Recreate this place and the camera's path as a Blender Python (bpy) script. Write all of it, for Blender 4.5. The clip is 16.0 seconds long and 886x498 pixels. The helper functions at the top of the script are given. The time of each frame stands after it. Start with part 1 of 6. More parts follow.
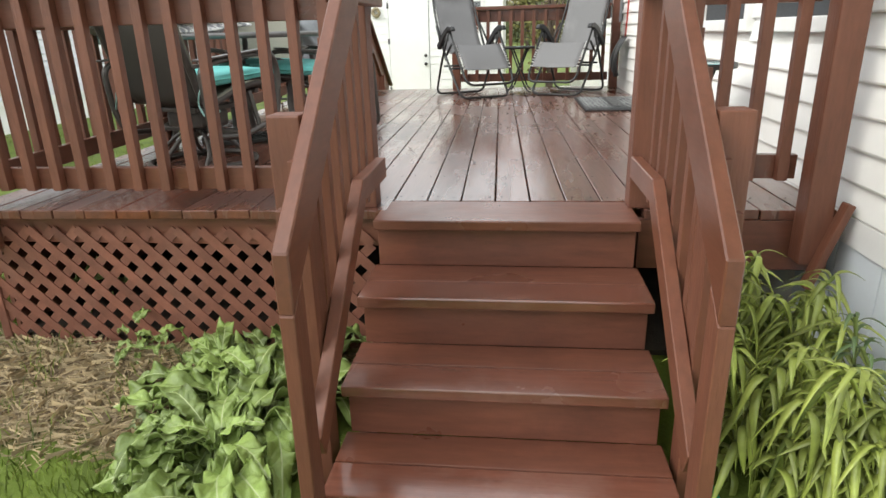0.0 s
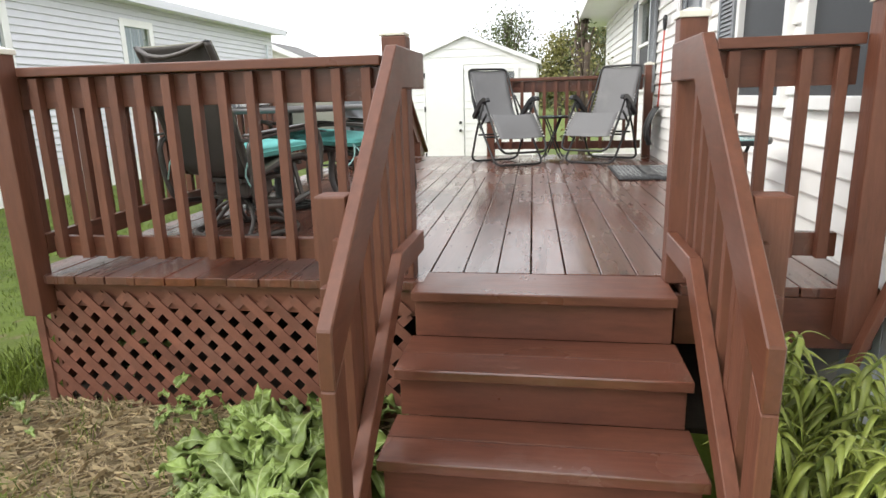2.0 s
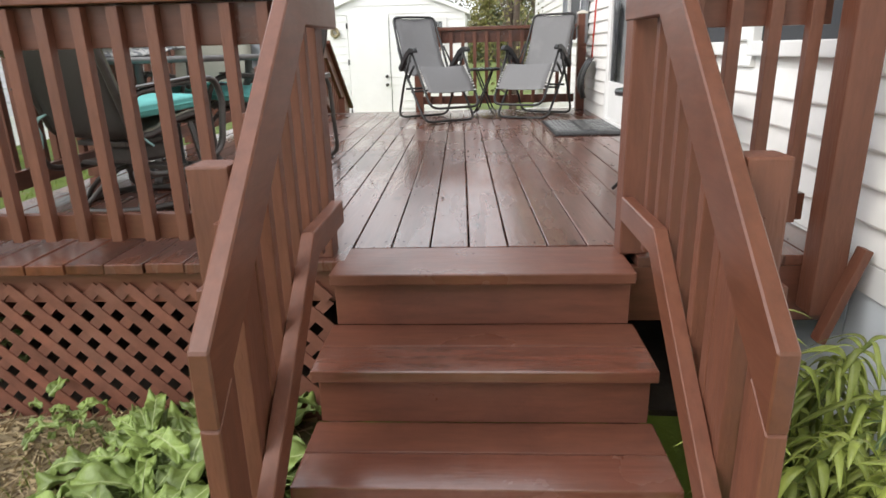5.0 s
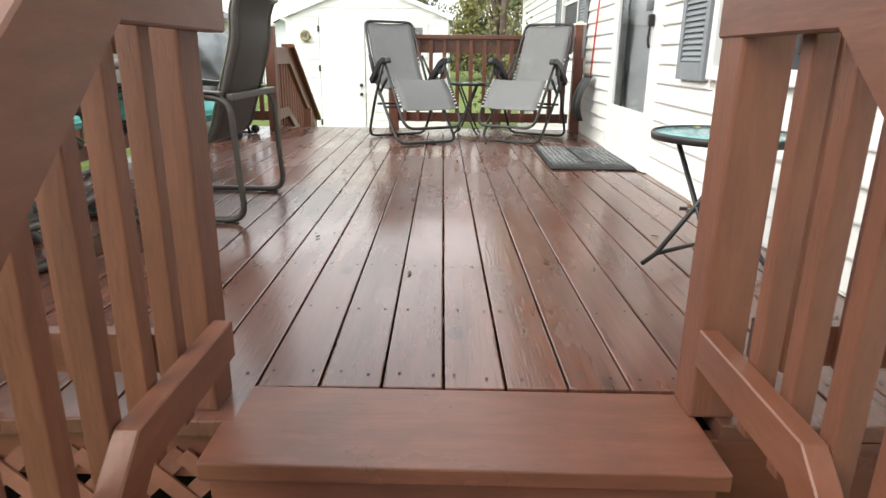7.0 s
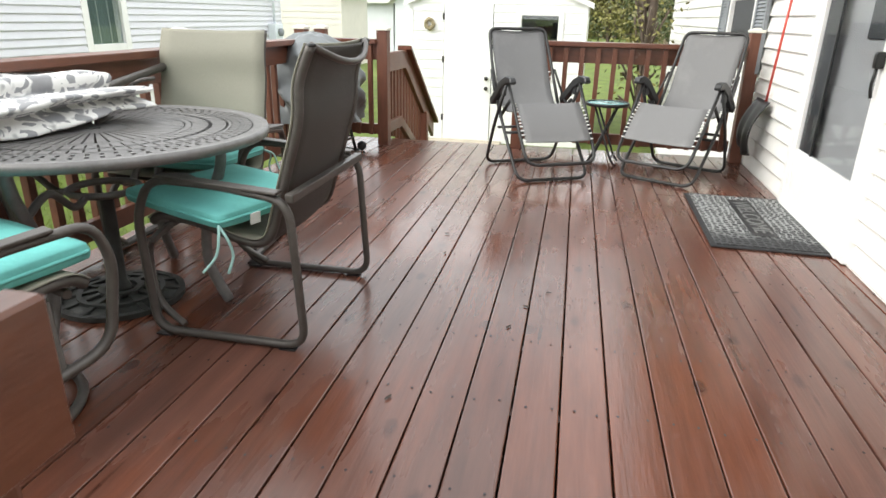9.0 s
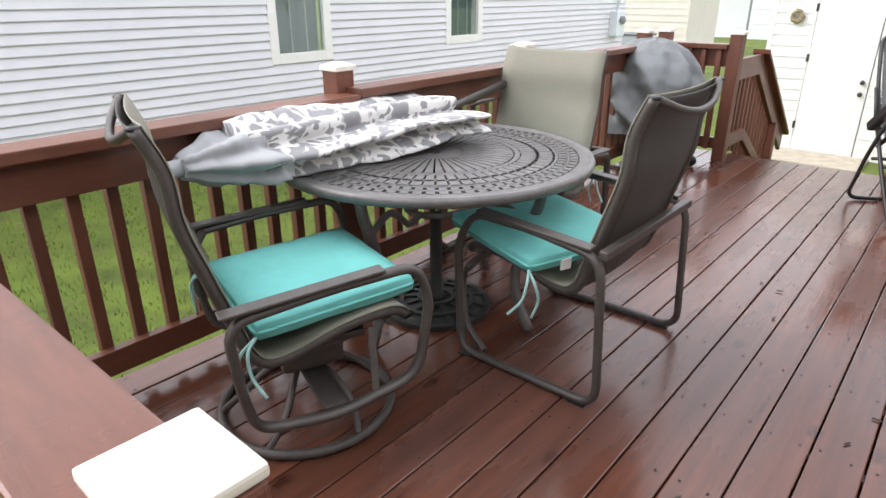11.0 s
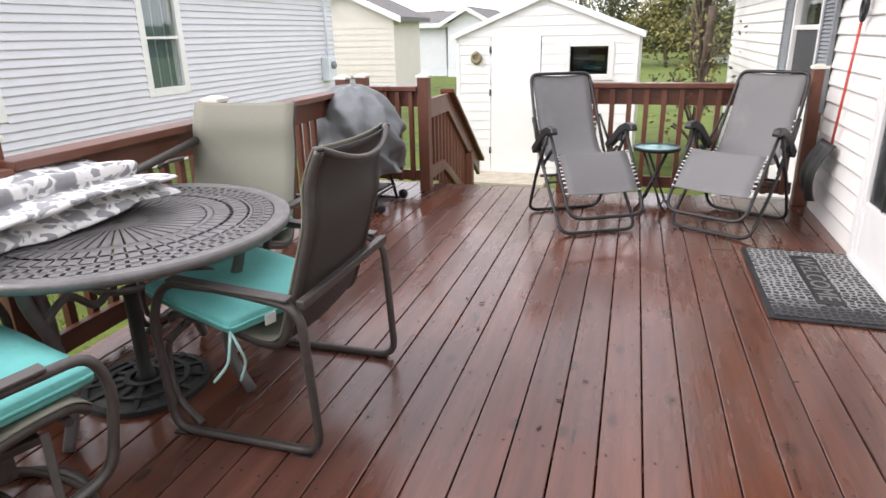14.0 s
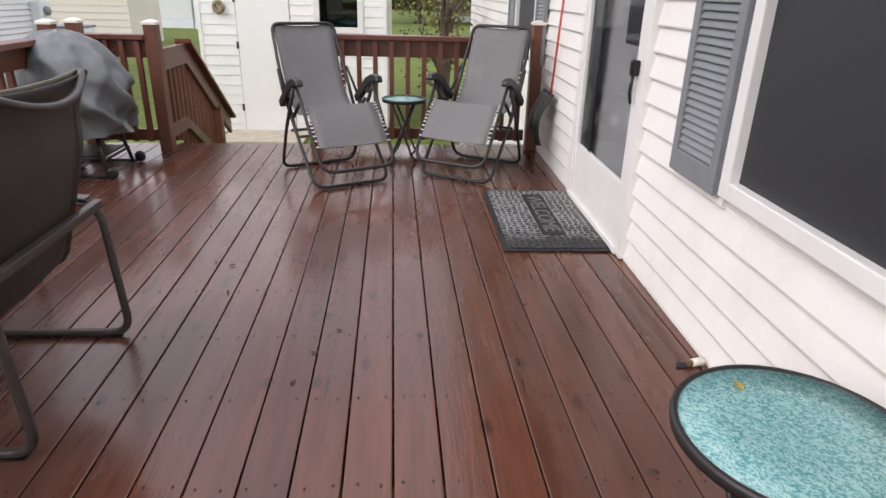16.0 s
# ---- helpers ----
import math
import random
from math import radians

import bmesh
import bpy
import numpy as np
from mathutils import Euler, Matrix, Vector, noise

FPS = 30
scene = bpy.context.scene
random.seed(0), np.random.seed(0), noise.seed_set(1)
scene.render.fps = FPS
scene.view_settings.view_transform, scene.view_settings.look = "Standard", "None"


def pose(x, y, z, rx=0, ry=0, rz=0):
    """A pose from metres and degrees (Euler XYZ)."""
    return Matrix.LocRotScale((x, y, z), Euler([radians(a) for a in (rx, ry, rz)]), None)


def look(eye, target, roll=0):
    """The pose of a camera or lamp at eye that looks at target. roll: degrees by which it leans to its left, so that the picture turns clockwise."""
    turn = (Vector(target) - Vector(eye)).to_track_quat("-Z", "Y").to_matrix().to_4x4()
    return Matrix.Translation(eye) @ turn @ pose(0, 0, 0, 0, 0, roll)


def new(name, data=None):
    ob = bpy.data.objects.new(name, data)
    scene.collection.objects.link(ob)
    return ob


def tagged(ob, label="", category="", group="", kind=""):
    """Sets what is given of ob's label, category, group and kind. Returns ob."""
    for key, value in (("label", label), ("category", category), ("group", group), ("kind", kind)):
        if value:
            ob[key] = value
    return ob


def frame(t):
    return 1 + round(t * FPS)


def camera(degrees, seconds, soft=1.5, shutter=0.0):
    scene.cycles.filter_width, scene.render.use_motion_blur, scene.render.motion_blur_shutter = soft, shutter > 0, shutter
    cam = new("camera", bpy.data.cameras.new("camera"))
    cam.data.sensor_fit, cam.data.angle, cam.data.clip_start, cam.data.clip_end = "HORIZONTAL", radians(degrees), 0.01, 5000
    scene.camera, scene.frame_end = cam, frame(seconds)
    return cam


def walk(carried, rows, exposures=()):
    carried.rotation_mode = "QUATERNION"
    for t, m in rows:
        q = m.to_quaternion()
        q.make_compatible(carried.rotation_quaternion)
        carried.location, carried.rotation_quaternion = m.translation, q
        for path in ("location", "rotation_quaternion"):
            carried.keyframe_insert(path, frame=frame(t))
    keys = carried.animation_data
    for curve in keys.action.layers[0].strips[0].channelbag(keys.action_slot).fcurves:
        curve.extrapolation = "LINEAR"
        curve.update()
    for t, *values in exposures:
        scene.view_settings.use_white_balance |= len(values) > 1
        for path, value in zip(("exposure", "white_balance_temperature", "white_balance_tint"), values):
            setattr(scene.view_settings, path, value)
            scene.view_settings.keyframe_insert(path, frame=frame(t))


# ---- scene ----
cam = camera(70.6, 16.0, shutter=0.15)
EXPOSURES = [(0, 0.80, 6500, 6), (1.2, 0.78, 6500, 8), (2.5, 0.74, 6500, 10), (3.8, 0.68, 6500, 15), (5.2, 0.74, 6450, 9), (7.4, 1.0, 6600, 5), (8.5, 1.0, 6650, 5),
             (9.5, 1.0, 6450, 9), (10.2, 0.95, 6400, 12), (12.5, 0.85, 6450, 14), (14.5, 0.72, 6450, 16), (15.2, 0.58, 6500, 16), (16, 0.3, 6500, 17)]
PATH = [
    (0, (0.07, -2.379, 1.41), (-0.149, -0.503, 0.753), -1.5),
    (0.5, (0.073, -2.382, 1.437), (-0.147, -0.48, 0.857), -1.4),
    (1, (0.072, -2.387, 1.462), (-0.156, -0.464, 0.965), -1.3),
    (1.5, (0.066, -2.398, 1.47), (-0.18, -0.47, 0.999), -1.3),
    (2, (0.055, -2.406, 1.468), (-0.266, -0.489, 0.997), -1.5),
    (2.5, (0.04, -2.419, 1.468), (-0.361, -0.519, 0.989), -1.5),
    (3, (0.026, -2.418, 1.466), (-0.423, -0.532, 0.977), -1.8),
    (3.5, (0.032, -2.403, 1.458), (-0.427, -0.524, 0.949), -2.2),
    (4, (0.073, -2.352, 1.442), (-0.299, -0.473, 0.869), -2.1),
    (4.5, (0.101, -2.248, 1.417), (-0.174, -0.371, 0.783), -1.4),
    (4.8, (0.03, -2.134, 1.424), (-0.122, -0.248, 0.777), -0.5),
    (5, (0.027, -2.042, 1.43), (-0.08, -0.139, 0.823), -1.5),
    (5.2, (-0.012, -1.977, 1.436), (-0.055, -0.061, 0.863), -1.9),
    (7.3, (0.033, -0.973, 1.465), (-0.006, 0.935, 0.868), 0.9),
    (7.5, (0.048, -0.871, 1.459), (0.001, 1.025, 0.825), 1.1),
    (8, (0.064, -0.601, 1.559), (-0.149, 1.269, 0.881), 2.9),
    (8.5, (0.03, -0.406, 1.646), (-0.479, 1.375, 0.891), 0.9),
    (9, (-0.038, -0.221, 1.847), (-0.439, 1.61, 1.149), 1.2),
    (9.5, (-0.002, -0.045, 1.948), (-0.603, 1.72, 1.224), 2.4),
    (10, (-0.063, -0.003, 2.012), (-1.032, 1.573, 1.25), 1.7),
    (10.2, (-0.103, -0.022, 2.033), (-1.149, 1.512, 1.289), 1.3),
    (12.3, (-0.159, -0.076, 2.021), (-1.481, 1.169, 1.183), -1.3),
    (12.5, (-0.14, -0.061, 2.028), (-1.396, 1.269, 1.22), -1.1),
    (13, (-0.081, -0.023, 2.047), (-1.101, 1.53, 1.308), -0.5),
    (13.5, (-0.034, 0.015, 2.05), (-0.794, 1.739, 1.379), -0.4),
    (14, (0.025, 0.019, 2.067), (-0.557, 1.819, 1.417), -1.2),
    (14.5, (0.063, 0.032, 2.064), (-0.304, 1.888, 1.414), 0.0),
    (15, (0.103, 0.048, 2.053), (-0.072, 1.922, 1.377), 0.5),
    (15.5, (0.133, 0.058, 2.038), (0.108, 1.923, 1.314), 1.0),
    (16, (0.152, 0.052, 2.025), (0.268, 1.895, 1.257), 1.5),
]
walk(cam, [(t, look(eye, target, roll)) for t, eye, target, roll in PATH], exposures=EXPOSURES)

# ---- world and sun: bright overcast after rain ----
world = bpy.data.worlds.new("overcast_sky")
scene.world = world
world.use_nodes = True
wn, wl = world.node_tree.nodes, world.node_tree.links
wn.clear()
w_out = wn.new("ShaderNodeOutputWorld")
w_bg = wn.new("ShaderNodeBackground")
w_sky = wn.new("ShaderNodeTexSky")
w_sky.sky_type = "NISHITA"
w_sky.sun_disc = False
w_sky.sun_elevation = radians(38)
w_sky.sun_rotation = radians(239)
w_mix = wn.new("ShaderNodeMixRGB")
w_noise = wn.new("ShaderNodeTexNoise")
w_noise.inputs["Scale"].default_value = 3.2
w_noise.inputs["Detail"].default_value = 7
w_ramp = wn.new("ShaderNodeValToRGB")
w_ramp.color_ramp.elements[0].position, w_ramp.color_ramp.elements[0].color = 0.35, (8.9, 9.2, 9.8, 1)
w_ramp.color_ramp.elements[1].position, w_ramp.color_ramp.elements[1].color = 0.62, (14.6, 14.6, 14.8, 1)
w_co = wn.new("ShaderNodeTexCoord")
w_map = wn.new("ShaderNodeMapping")
w_map.inputs["Scale"].default_value = (1, 1, 2.6)
wl.new(w_co.outputs["Generated"], w_map.inputs["Vector"])
wl.new(w_map.outputs[0], w_noise.inputs["Vector"])
wl.new(w_noise.outputs[0], w_ramp.inputs[0])
w_mix.inputs[0].default_value = 0.86
wl.new(w_sky.outputs[0], w_mix.inputs[1])
wl.new(w_ramp.outputs[0], w_mix.inputs[2])
wl.new(w_mix.outputs[0], w_bg.inputs[0])
w_bg.inputs[1].default_value = 0.10
wl.new(w_bg.outputs[0], w_out.inputs[0])
sun_data = bpy.data.lights.new("sun", "SUN")
sun_data.energy, sun_data.angle, sun_data.color = 1.5, radians(45), (1, 0.965, 0.91)
sun = new("sun", sun_data)
sun.matrix_world = look((-11, -6.5, 9.5), (0, 0, 0))


# ---- materials ----
def mat(name, color, rough=0.6, metal=0.0, var=0.25, scale=6.0, stretch=(1, 1, 1), bump=0.15, bump_scale=60.0, island=0.0, gloss_var=0.0,
        spots=None, spot_scale=1.5, spot_amt=0.5, obj_random=0.0, coat=0.0):
    m = bpy.data.materials.new(name)
    m.use_nodes = True
    n, l = m.node_tree.nodes, m.node_tree.links
    b = n["Principled BSDF"]
    co = n.new("ShaderNodeTexCoord")
    mp = n.new("ShaderNodeMapping")
    mp.inputs["Scale"].default_value = stretch
    l.new(co.outputs["Object"], mp.inputs["Vector"])
    vec = mp.outputs[0]
    if obj_random:
        oi = n.new("ShaderNodeObjectInfo")
        ad = n.new("ShaderNodeVectorMath")
        sc = n.new("ShaderNodeVectorMath")
        sc.operation = "SCALE"
        cb = n.new("ShaderNodeCombineXYZ")
        for i in range(3):
            l.new(oi.outputs["Random"], cb.inputs[i])
        l.new(cb.outputs[0], sc.inputs[0])
        sc.inputs["Scale"].default_value = 37.0
        l.new(mp.outputs[0], ad.inputs[0])
        l.new(sc.outputs[0], ad.inputs[1])
        vec = ad.outputs[0]
    nz = n.new("ShaderNodeTexNoise")
    nz.inputs["Scale"].default_value = scale
    nz.inputs["Detail"].default_value = 6
    nz.inputs["Roughness"].default_value = 0.65
    l.new(vec, nz.inputs["Vector"])
    rp = n.new("ShaderNodeValToRGB")
    lo = tuple(c * (1 - var) for c in color)
    hi = tuple(min(1, c * (1 + var)) for c in color)
    rp.color_ramp.elements[0].position, rp.color_ramp.elements[0].color = 0.3, (*lo, 1)
    rp.color_ramp.elements[1].position, rp.color_ramp.elements[1].color = 0.7, (*hi, 1)
    l.new(nz.outputs[0], rp.inputs[0])
    col = rp.outputs[0]
    if spots:
        n2 = n.new("ShaderNodeTexNoise")
        n2.inputs["Scale"].default_value = spot_scale
        n2.inputs["Detail"].default_value = 8
        n2.inputs["Roughness"].default_value = 0.7
        l.new(co.outputs["Object"], n2.inputs["Vector"])
        r2 = n.new("ShaderNodeValToRGB")
        r2.color_ramp.elements[0].position, r2.color_ramp.elements[0].color = 0.5, (0, 0, 0, 1)
        r2.color_ramp.elements[1].position, r2.color_ramp.elements[1].color = 0.68, (spot_amt, spot_amt, spot_amt, 1)
        l.new(n2.outputs[0], r2.inputs[0])
        mx = n.new("ShaderNodeMixRGB")
        mx.inputs[2].default_value = (*spots, 1)
        l.new(r2.outputs[0], mx.inputs[0])
        l.new(col, mx.inputs[1])
        col = mx.outputs[0]
    if obj_random or island:
        hv = n.new("ShaderNodeHueSaturation")
        mr = n.new("ShaderNodeMapRange")
        amt = obj_random or island
        mr.inputs[3].default_value, mr.inputs[4].default_value = 1 - amt, 1 + amt
        if obj_random:
            l.new(oi.outputs["Random"], mr.inputs[0])
        else:
            ge = n.new("ShaderNodeNewGeometry")
            l.new(ge.outputs["Random Per Island"], mr.inputs[0])
        l.new(mr.outputs[0], hv.inputs["Value"])
        l.new(col, hv.inputs["Color"])
        col = hv.outputs[0]
    l.new(col, b.inputs["Base Color"])
    b.inputs["Roughness"].default_value, b.inputs["Metallic"].default_value = rough, metal
    if coat:
        b.inputs["Coat Weight"].default_value, b.inputs["Coat Roughness"].default_value = coat, 0.15
    if gloss_var:
        n3 = n.new("ShaderNodeTexNoise")
        n3.inputs["Scale"].default_value = 1.7
        n3.inputs["Detail"].default_value = 7
        l.new(co.outputs["Object"], n3.inputs["Vector"])
        m3 = n.new("ShaderNodeMapRange")
        m3.inputs[1].default_value, m3.inputs[2].default_value = 0.35, 0.65
        m3.inputs[3].default_value, m3.inputs[4].default_value = rough - gloss_var, rough + gloss_var
        l.new(n3.outputs[0], m3.inputs[0])
        l.new(m3.outputs[0], b.inputs["Roughness"])
    if bump:
        n4 = n.new("ShaderNodeTexNoise")
        n4.inputs["Scale"].default_value = bump_scale
        n4.inputs["Detail"].default_value = 4
        l.new(vec, n4.inputs["Vector"])
        bp = n.new("ShaderNodeBump")
        bp.inputs["Strength"].default_value, bp.inputs["Distance"].default_value = bump, 0.01
        l.new(n4.outputs[0], bp.inputs["Height"])
        l.new(bp.outputs[0], b.inputs["Normal"])
    return m


STAIN = (0.143, 0.0525, 0.030)
M_DECK = mat("deck_stain", (0.113, 0.048, 0.034), 0.3, var=0.26, scale=4, stretch=(6, 0.45, 5), bump=0.10, bump_scale=16, obj_random=0.20, coat=0.3)


def wet_patches(m, dry, wet, tint):
    """Rain film that crosses the boards: smoother and more saturated where it lies, streaked along the grain."""
    n, l = m.node_tree.nodes, m.node_tree.links
    b = n["Principled BSDF"]
    ge = n.new("ShaderNodeNewGeometry")
    mp = n.new("ShaderNodeMapping")
    mp.inputs["Scale"].default_value = (1.5, 0.8, 1)
    l.new(ge.outputs["Position"], mp.inputs["Vector"])
    big = n.new("ShaderNodeTexNoise")
    big.inputs["Scale"].default_value, big.inputs["Detail"].default_value, big.inputs["Roughness"].default_value = 1.2, 4, 0.55
    l.new(mp.outputs[0], big.inputs["Vector"])
    mp2 = n.new("ShaderNodeMapping")
    mp2.inputs["Scale"].default_value = (26, 1.6, 1)
    l.new(ge.outputs["Position"], mp2.inputs["Vector"])
    fine = n.new("ShaderNodeTexNoise")
    fine.inputs["Scale"].default_value, fine.inputs["Detail"].default_value = 1.0, 5
    l.new(mp2.outputs[0], fine.inputs["Vector"])
    mix = n.new("ShaderNodeMath")
    mix.operation = "MULTIPLY_ADD"
    mix.inputs[1].default_value = 0.30
    l.new(fine.outputs[0], mix.inputs[0])
    l.new(big.outputs[0], mix.inputs[2])
    ra = n.new("ShaderNodeMapRange")
    ra.interpolation_type = "SMOOTHSTEP"
    ra.inputs[1].default_value, ra.inputs[2].default_value = 0.56, 0.82
    l.new(mix.outputs[0], ra.inputs[0])
    ro = n.new("ShaderNodeMapRange")
    ro.inputs[3].default_value, ro.inputs[4].default_value = dry, wet
    l.new(ra.outputs[0], ro.inputs[0])
    l.new(ro.outputs[0], b.inputs["Roughness"])
    old = b.inputs["Base Color"].links[0].from_socket
    mx = n.new("ShaderNodeMixRGB")
    mx.blend_type = "MULTIPLY"
    mx.inputs[2].default_value = (*tint, 1)
    l.new(ra.outputs[0], mx.inputs[0])
    l.new(old, mx.inputs[1])
    l.new(mx.outputs[0], b.inputs["Base Color"])


def knots(m, tint):
    """Scattered dark knots and short grain checks along the boards."""
    n, l = m.node_tree.nodes, m.node_tree.links
    b = n["Principled BSDF"]
    ge = n.new("ShaderNodeNewGeometry")
    col = b.inputs["Base Color"].links[0].from_socket
    for stretch, size, chance in (((5.5, 2.6, 1), 0.14, 0.30), ((16, 1.3, 1), 0.13, 0.22)):
        mp = n.new("ShaderNodeMapping")
        mp.inputs["Scale"].default_value = stretch
        l.new(ge.outputs["Position"], mp.inputs["Vector"])
        vo = n.new("ShaderNodeTexVoronoi")
        vo.voronoi_dimensions = "2D"
        vo.inputs["Scale"].default_value = 1.0
        l.new(mp.outputs[0], vo.inputs["Vector"])
        wob = n.new("ShaderNodeTexNoise")
        wob.inputs["Scale"].default_value = 30
        l.new(ge.outputs["Position"], wob.inputs["Vector"])
        ad = n.new("ShaderNodeMath")
        ad.operation = "MULTIPLY_ADD"
        ad.inputs[1].default_value = 0.12
        l.new(wob.outputs[0], ad.inputs[0])
        l.new(vo.outputs["Distance"], ad.inputs[2])
        ra = n.new("ShaderNodeMapRange")
        ra.inputs[1].default_value, ra.inputs[2].default_value = size + 0.06, size * 0.4 + 0.06
        l.new(ad.outputs[0], ra.inputs[0])
        pick = n.new("ShaderNodeSeparateColor")
        l.new(vo.outputs["Color"], pick.inputs[0])
        lt_ = n.new("ShaderNodeMath")
        lt_.operation = "LESS_THAN"
        lt_.inputs[1].default_value = chance
        l.new(pick.outputs[0], lt_.inputs[0])
        mu = n.new("ShaderNodeMath")
        mu.operation = "MULTIPLY"
        l.new(ra.outputs[0], mu.inputs[0])
        l.new(lt_.outputs[0], mu.inputs[1])
        mx = n.new("ShaderNodeMixRGB")
        mx.blend_type = "MULTIPLY"
        mx.inputs[2].default_value = (*tint, 1)
        l.new(mu.outputs[0], mx.inputs[0])
        l.new(col, mx.inputs[1])
        col = mx.outputs[0]
    l.new(col, b.inputs["Base Color"])


wet_patches(M_DECK, 0.31, 0.15, (1.10, 0.86, 0.66))
knots(M_DECK, (0.52, 0.46, 0.44))
M_WOOD = mat("rail_stain", STAIN, 0.5, var=0.18, scale=7, stretch=(5, 5, 0.8), bump=0.2, bump_scale=22, spots=(0.10, 0.04, 0.03), spot_scale=2.2, spot_amt=0.6, obj_random=0.1)
M_WOODH = mat("rail_stain_lengthwise", STAIN, 0.40, var=0.18, scale=7, stretch=(5, 0.8, 5), bump=0.09, bump_scale=14, gloss_var=0.1,
              spots=(0.085, 0.036, 0.024), spot_scale=2.6, spot_amt=0.6, obj_random=0.1)
M_WOODX = mat("rail_stain_crosswise", (0.140, 0.0505, 0.030), 0.38, var=0.20, scale=7, stretch=(0.8, 5, 5), bump=0.07, bump_scale=16, gloss_var=0.14,
              spots=(0.075, 0.027, 0.018), spot_scale=2.8, spot_amt=0.6, obj_random=0.1)
# lighter spots: worn stain, plus sky sheen painted into the colour
M_TREAD = mat("worn_sheen_tread", (0.15, 0.055, 0.035), 0.20, var=0.22, scale=6, stretch=(0.7, 6, 6), bump=0.12, bump_scale=18, gloss_var=0.1,
              spots=(0.20, 0.10, 0.075), spot_scale=3.2, spot_amt=0.6, obj_random=0.08, coat=1.0)
M_LATT = mat("lattice_stain", (0.17, 0.063, 0.038), 0.65, var=0.3, scale=8, bump=0.15, bump_scale=30, obj_random=0.12, spots=(0.25, 0.13, 0.09), spot_scale=4, spot_amt=0.3)
M_SIDE = mat("white_vinyl", (0.86, 0.845, 0.81), 0.45, var=0.03, scale=3, bump=0.05, bump_scale=90, spots=(0.66, 0.63, 0.58), spot_scale=1.4, spot_amt=0.3)
M_SIDEN = mat("grey_vinyl", (0.675, 0.67, 0.71), 0.5, var=0.03, scale=3, bump=0.05, bump_scale=90, spots=(0.6, 0.62, 0.65), spot_scale=1.0, spot_amt=0.3)
M_SHED = mat("white_shed_paint", (0.90, 0.895, 0.875), 0.5, var=0.02, scale=3, bump=0.04, bump_scale=90, spots=(0.78, 0.76, 0.72), spot_scale=1.6, spot_amt=0.2)
M_SIDEC = mat("cream_vinyl", (0.70, 0.66, 0.60), 0.5, var=0.04, scale=2, bump=0.04)
M_SIDEB = mat("pale_vinyl", (0.70, 0.72, 0.74), 0.5, var=0.04, scale=2, bump=0.04)
M_WHITE = mat("white_trim", (0.83, 0.82, 0.80), 0.35, var=0.03, scale=4, bump=0.03, spots=(0.7, 0.68, 0.64), spot_scale=3, spot_amt=0.3)
M_CAP = mat("white_cap", (0.80, 0.77, 0.68), 0.35, var=0.06, scale=12, bump=0.05, spots=(0.5, 0.45, 0.36), spot_scale=9, spot_amt=0.4)
M_SKIRT = mat("skirting", (0.72, 0.76, 0.80), 0.5, var=0.05, scale=3, bump=0.05)
M_ROOF = mat("shingle", (0.17, 0.165, 0.16), 0.9, var=0.4, scale=14, bump=0.4, bump_scale=40)
M_ROOFW = mat("shed_roof", (0.55, 0.54, 0.52), 0.8, var=0.15, scale=14, bump=0.3, bump_scale=40)
M_SHUT = mat("shutter_grey", (0.22, 0.235, 0.25), 0.5, var=0.08, scale=8, bump=0.05)
M_SCREEN = mat("window_screen", (0.028, 0.030, 0.034), 0.55, var=0.1, scale=300, bump=0.1, bump_scale=600)
# near-black: shade of unlit rooms put into colour; also nail heads and board chip
M_DARK = mat("near_black", (0.02, 0.02, 0.025), 0.8, var=0.2, scale=2, bump=0)
M_IRON = mat("dark_metal", (0.05, 0.045, 0.042), 0.42, metal=0.25, var=0.2, scale=20, bump=0.05, bump_scale=200)
M_BLACK = mat("black_tube", (0.024, 0.023, 0.023), 0.42, metal=0.1, var=0.15, scale=20, bump=0.03)
M_PLAST = mat("black_plastic", (0.02, 0.02, 0.021), 0.4, var=0.15, scale=20, bump=0.05)


def glass(name, color=(0.9, 0.95, 0.95), rough=0.02, alpha=0.25, power=3.0):
    m = bpy.data.materials.new(name)
    m.use_nodes = True
    n, l = m.node_tree.nodes, m.node_tree.links
    n.clear()
    o = n.new("ShaderNodeOutputMaterial")
    g = n.new("ShaderNodeBsdfGlossy")
    t = n.new("ShaderNodeBsdfTransparent")
    x = n.new("ShaderNodeMixShader")
    f = n.new("ShaderNodeLayerWeight")
    f.inputs[0].default_value = 0.5
    pw = n.new("ShaderNodeMath")
    pw.operation = "POWER"
    pw.inputs[1].default_value = power
    g.inputs["Roughness"].default_value = rough
    t.inputs[0].default_value = (*color, 1)
    mr = n.new("ShaderNodeMapRange")
    mr.inputs[3].default_value, mr.inputs[4].default_value = alpha * 0.4, alpha + 0.1
    l.new(f.outputs["Facing"], pw.inputs[0])
    l.new(pw.outputs[0], mr.inputs[0])
    l.new(mr.outputs[0], x.inputs[0])
    l.new(t.outputs[0], x.inputs[1])
    l.new(g.outputs[0], x.inputs[2])
    l.new(x.outputs[0], o.inputs[0])
    return m


M_GLASS = glass("window_glass", (0.75, 0.8, 0.8))


# ---- mesh helpers ----
def bm_box(x0, y0, z0, x1, y1, z1, bevel=0.0, bm=None):
    own = bmesh.new()
    bmesh.ops.create_cube(own, size=1)
    for v in own.verts:
        v.co = Vector((x0 + (v.co.x + 0.5) * (x1 - x0), y0 + (v.co.y + 0.5) * (y1 - y0), z0 + (v.co.z + 0.5) * (z1 - z0)))
    if bevel:
        bmesh.ops.bevel(own, geom=own.edges[:], offset=bevel, segments=2, profile=0.6, affect="EDGES")
    return merge(bm, own)


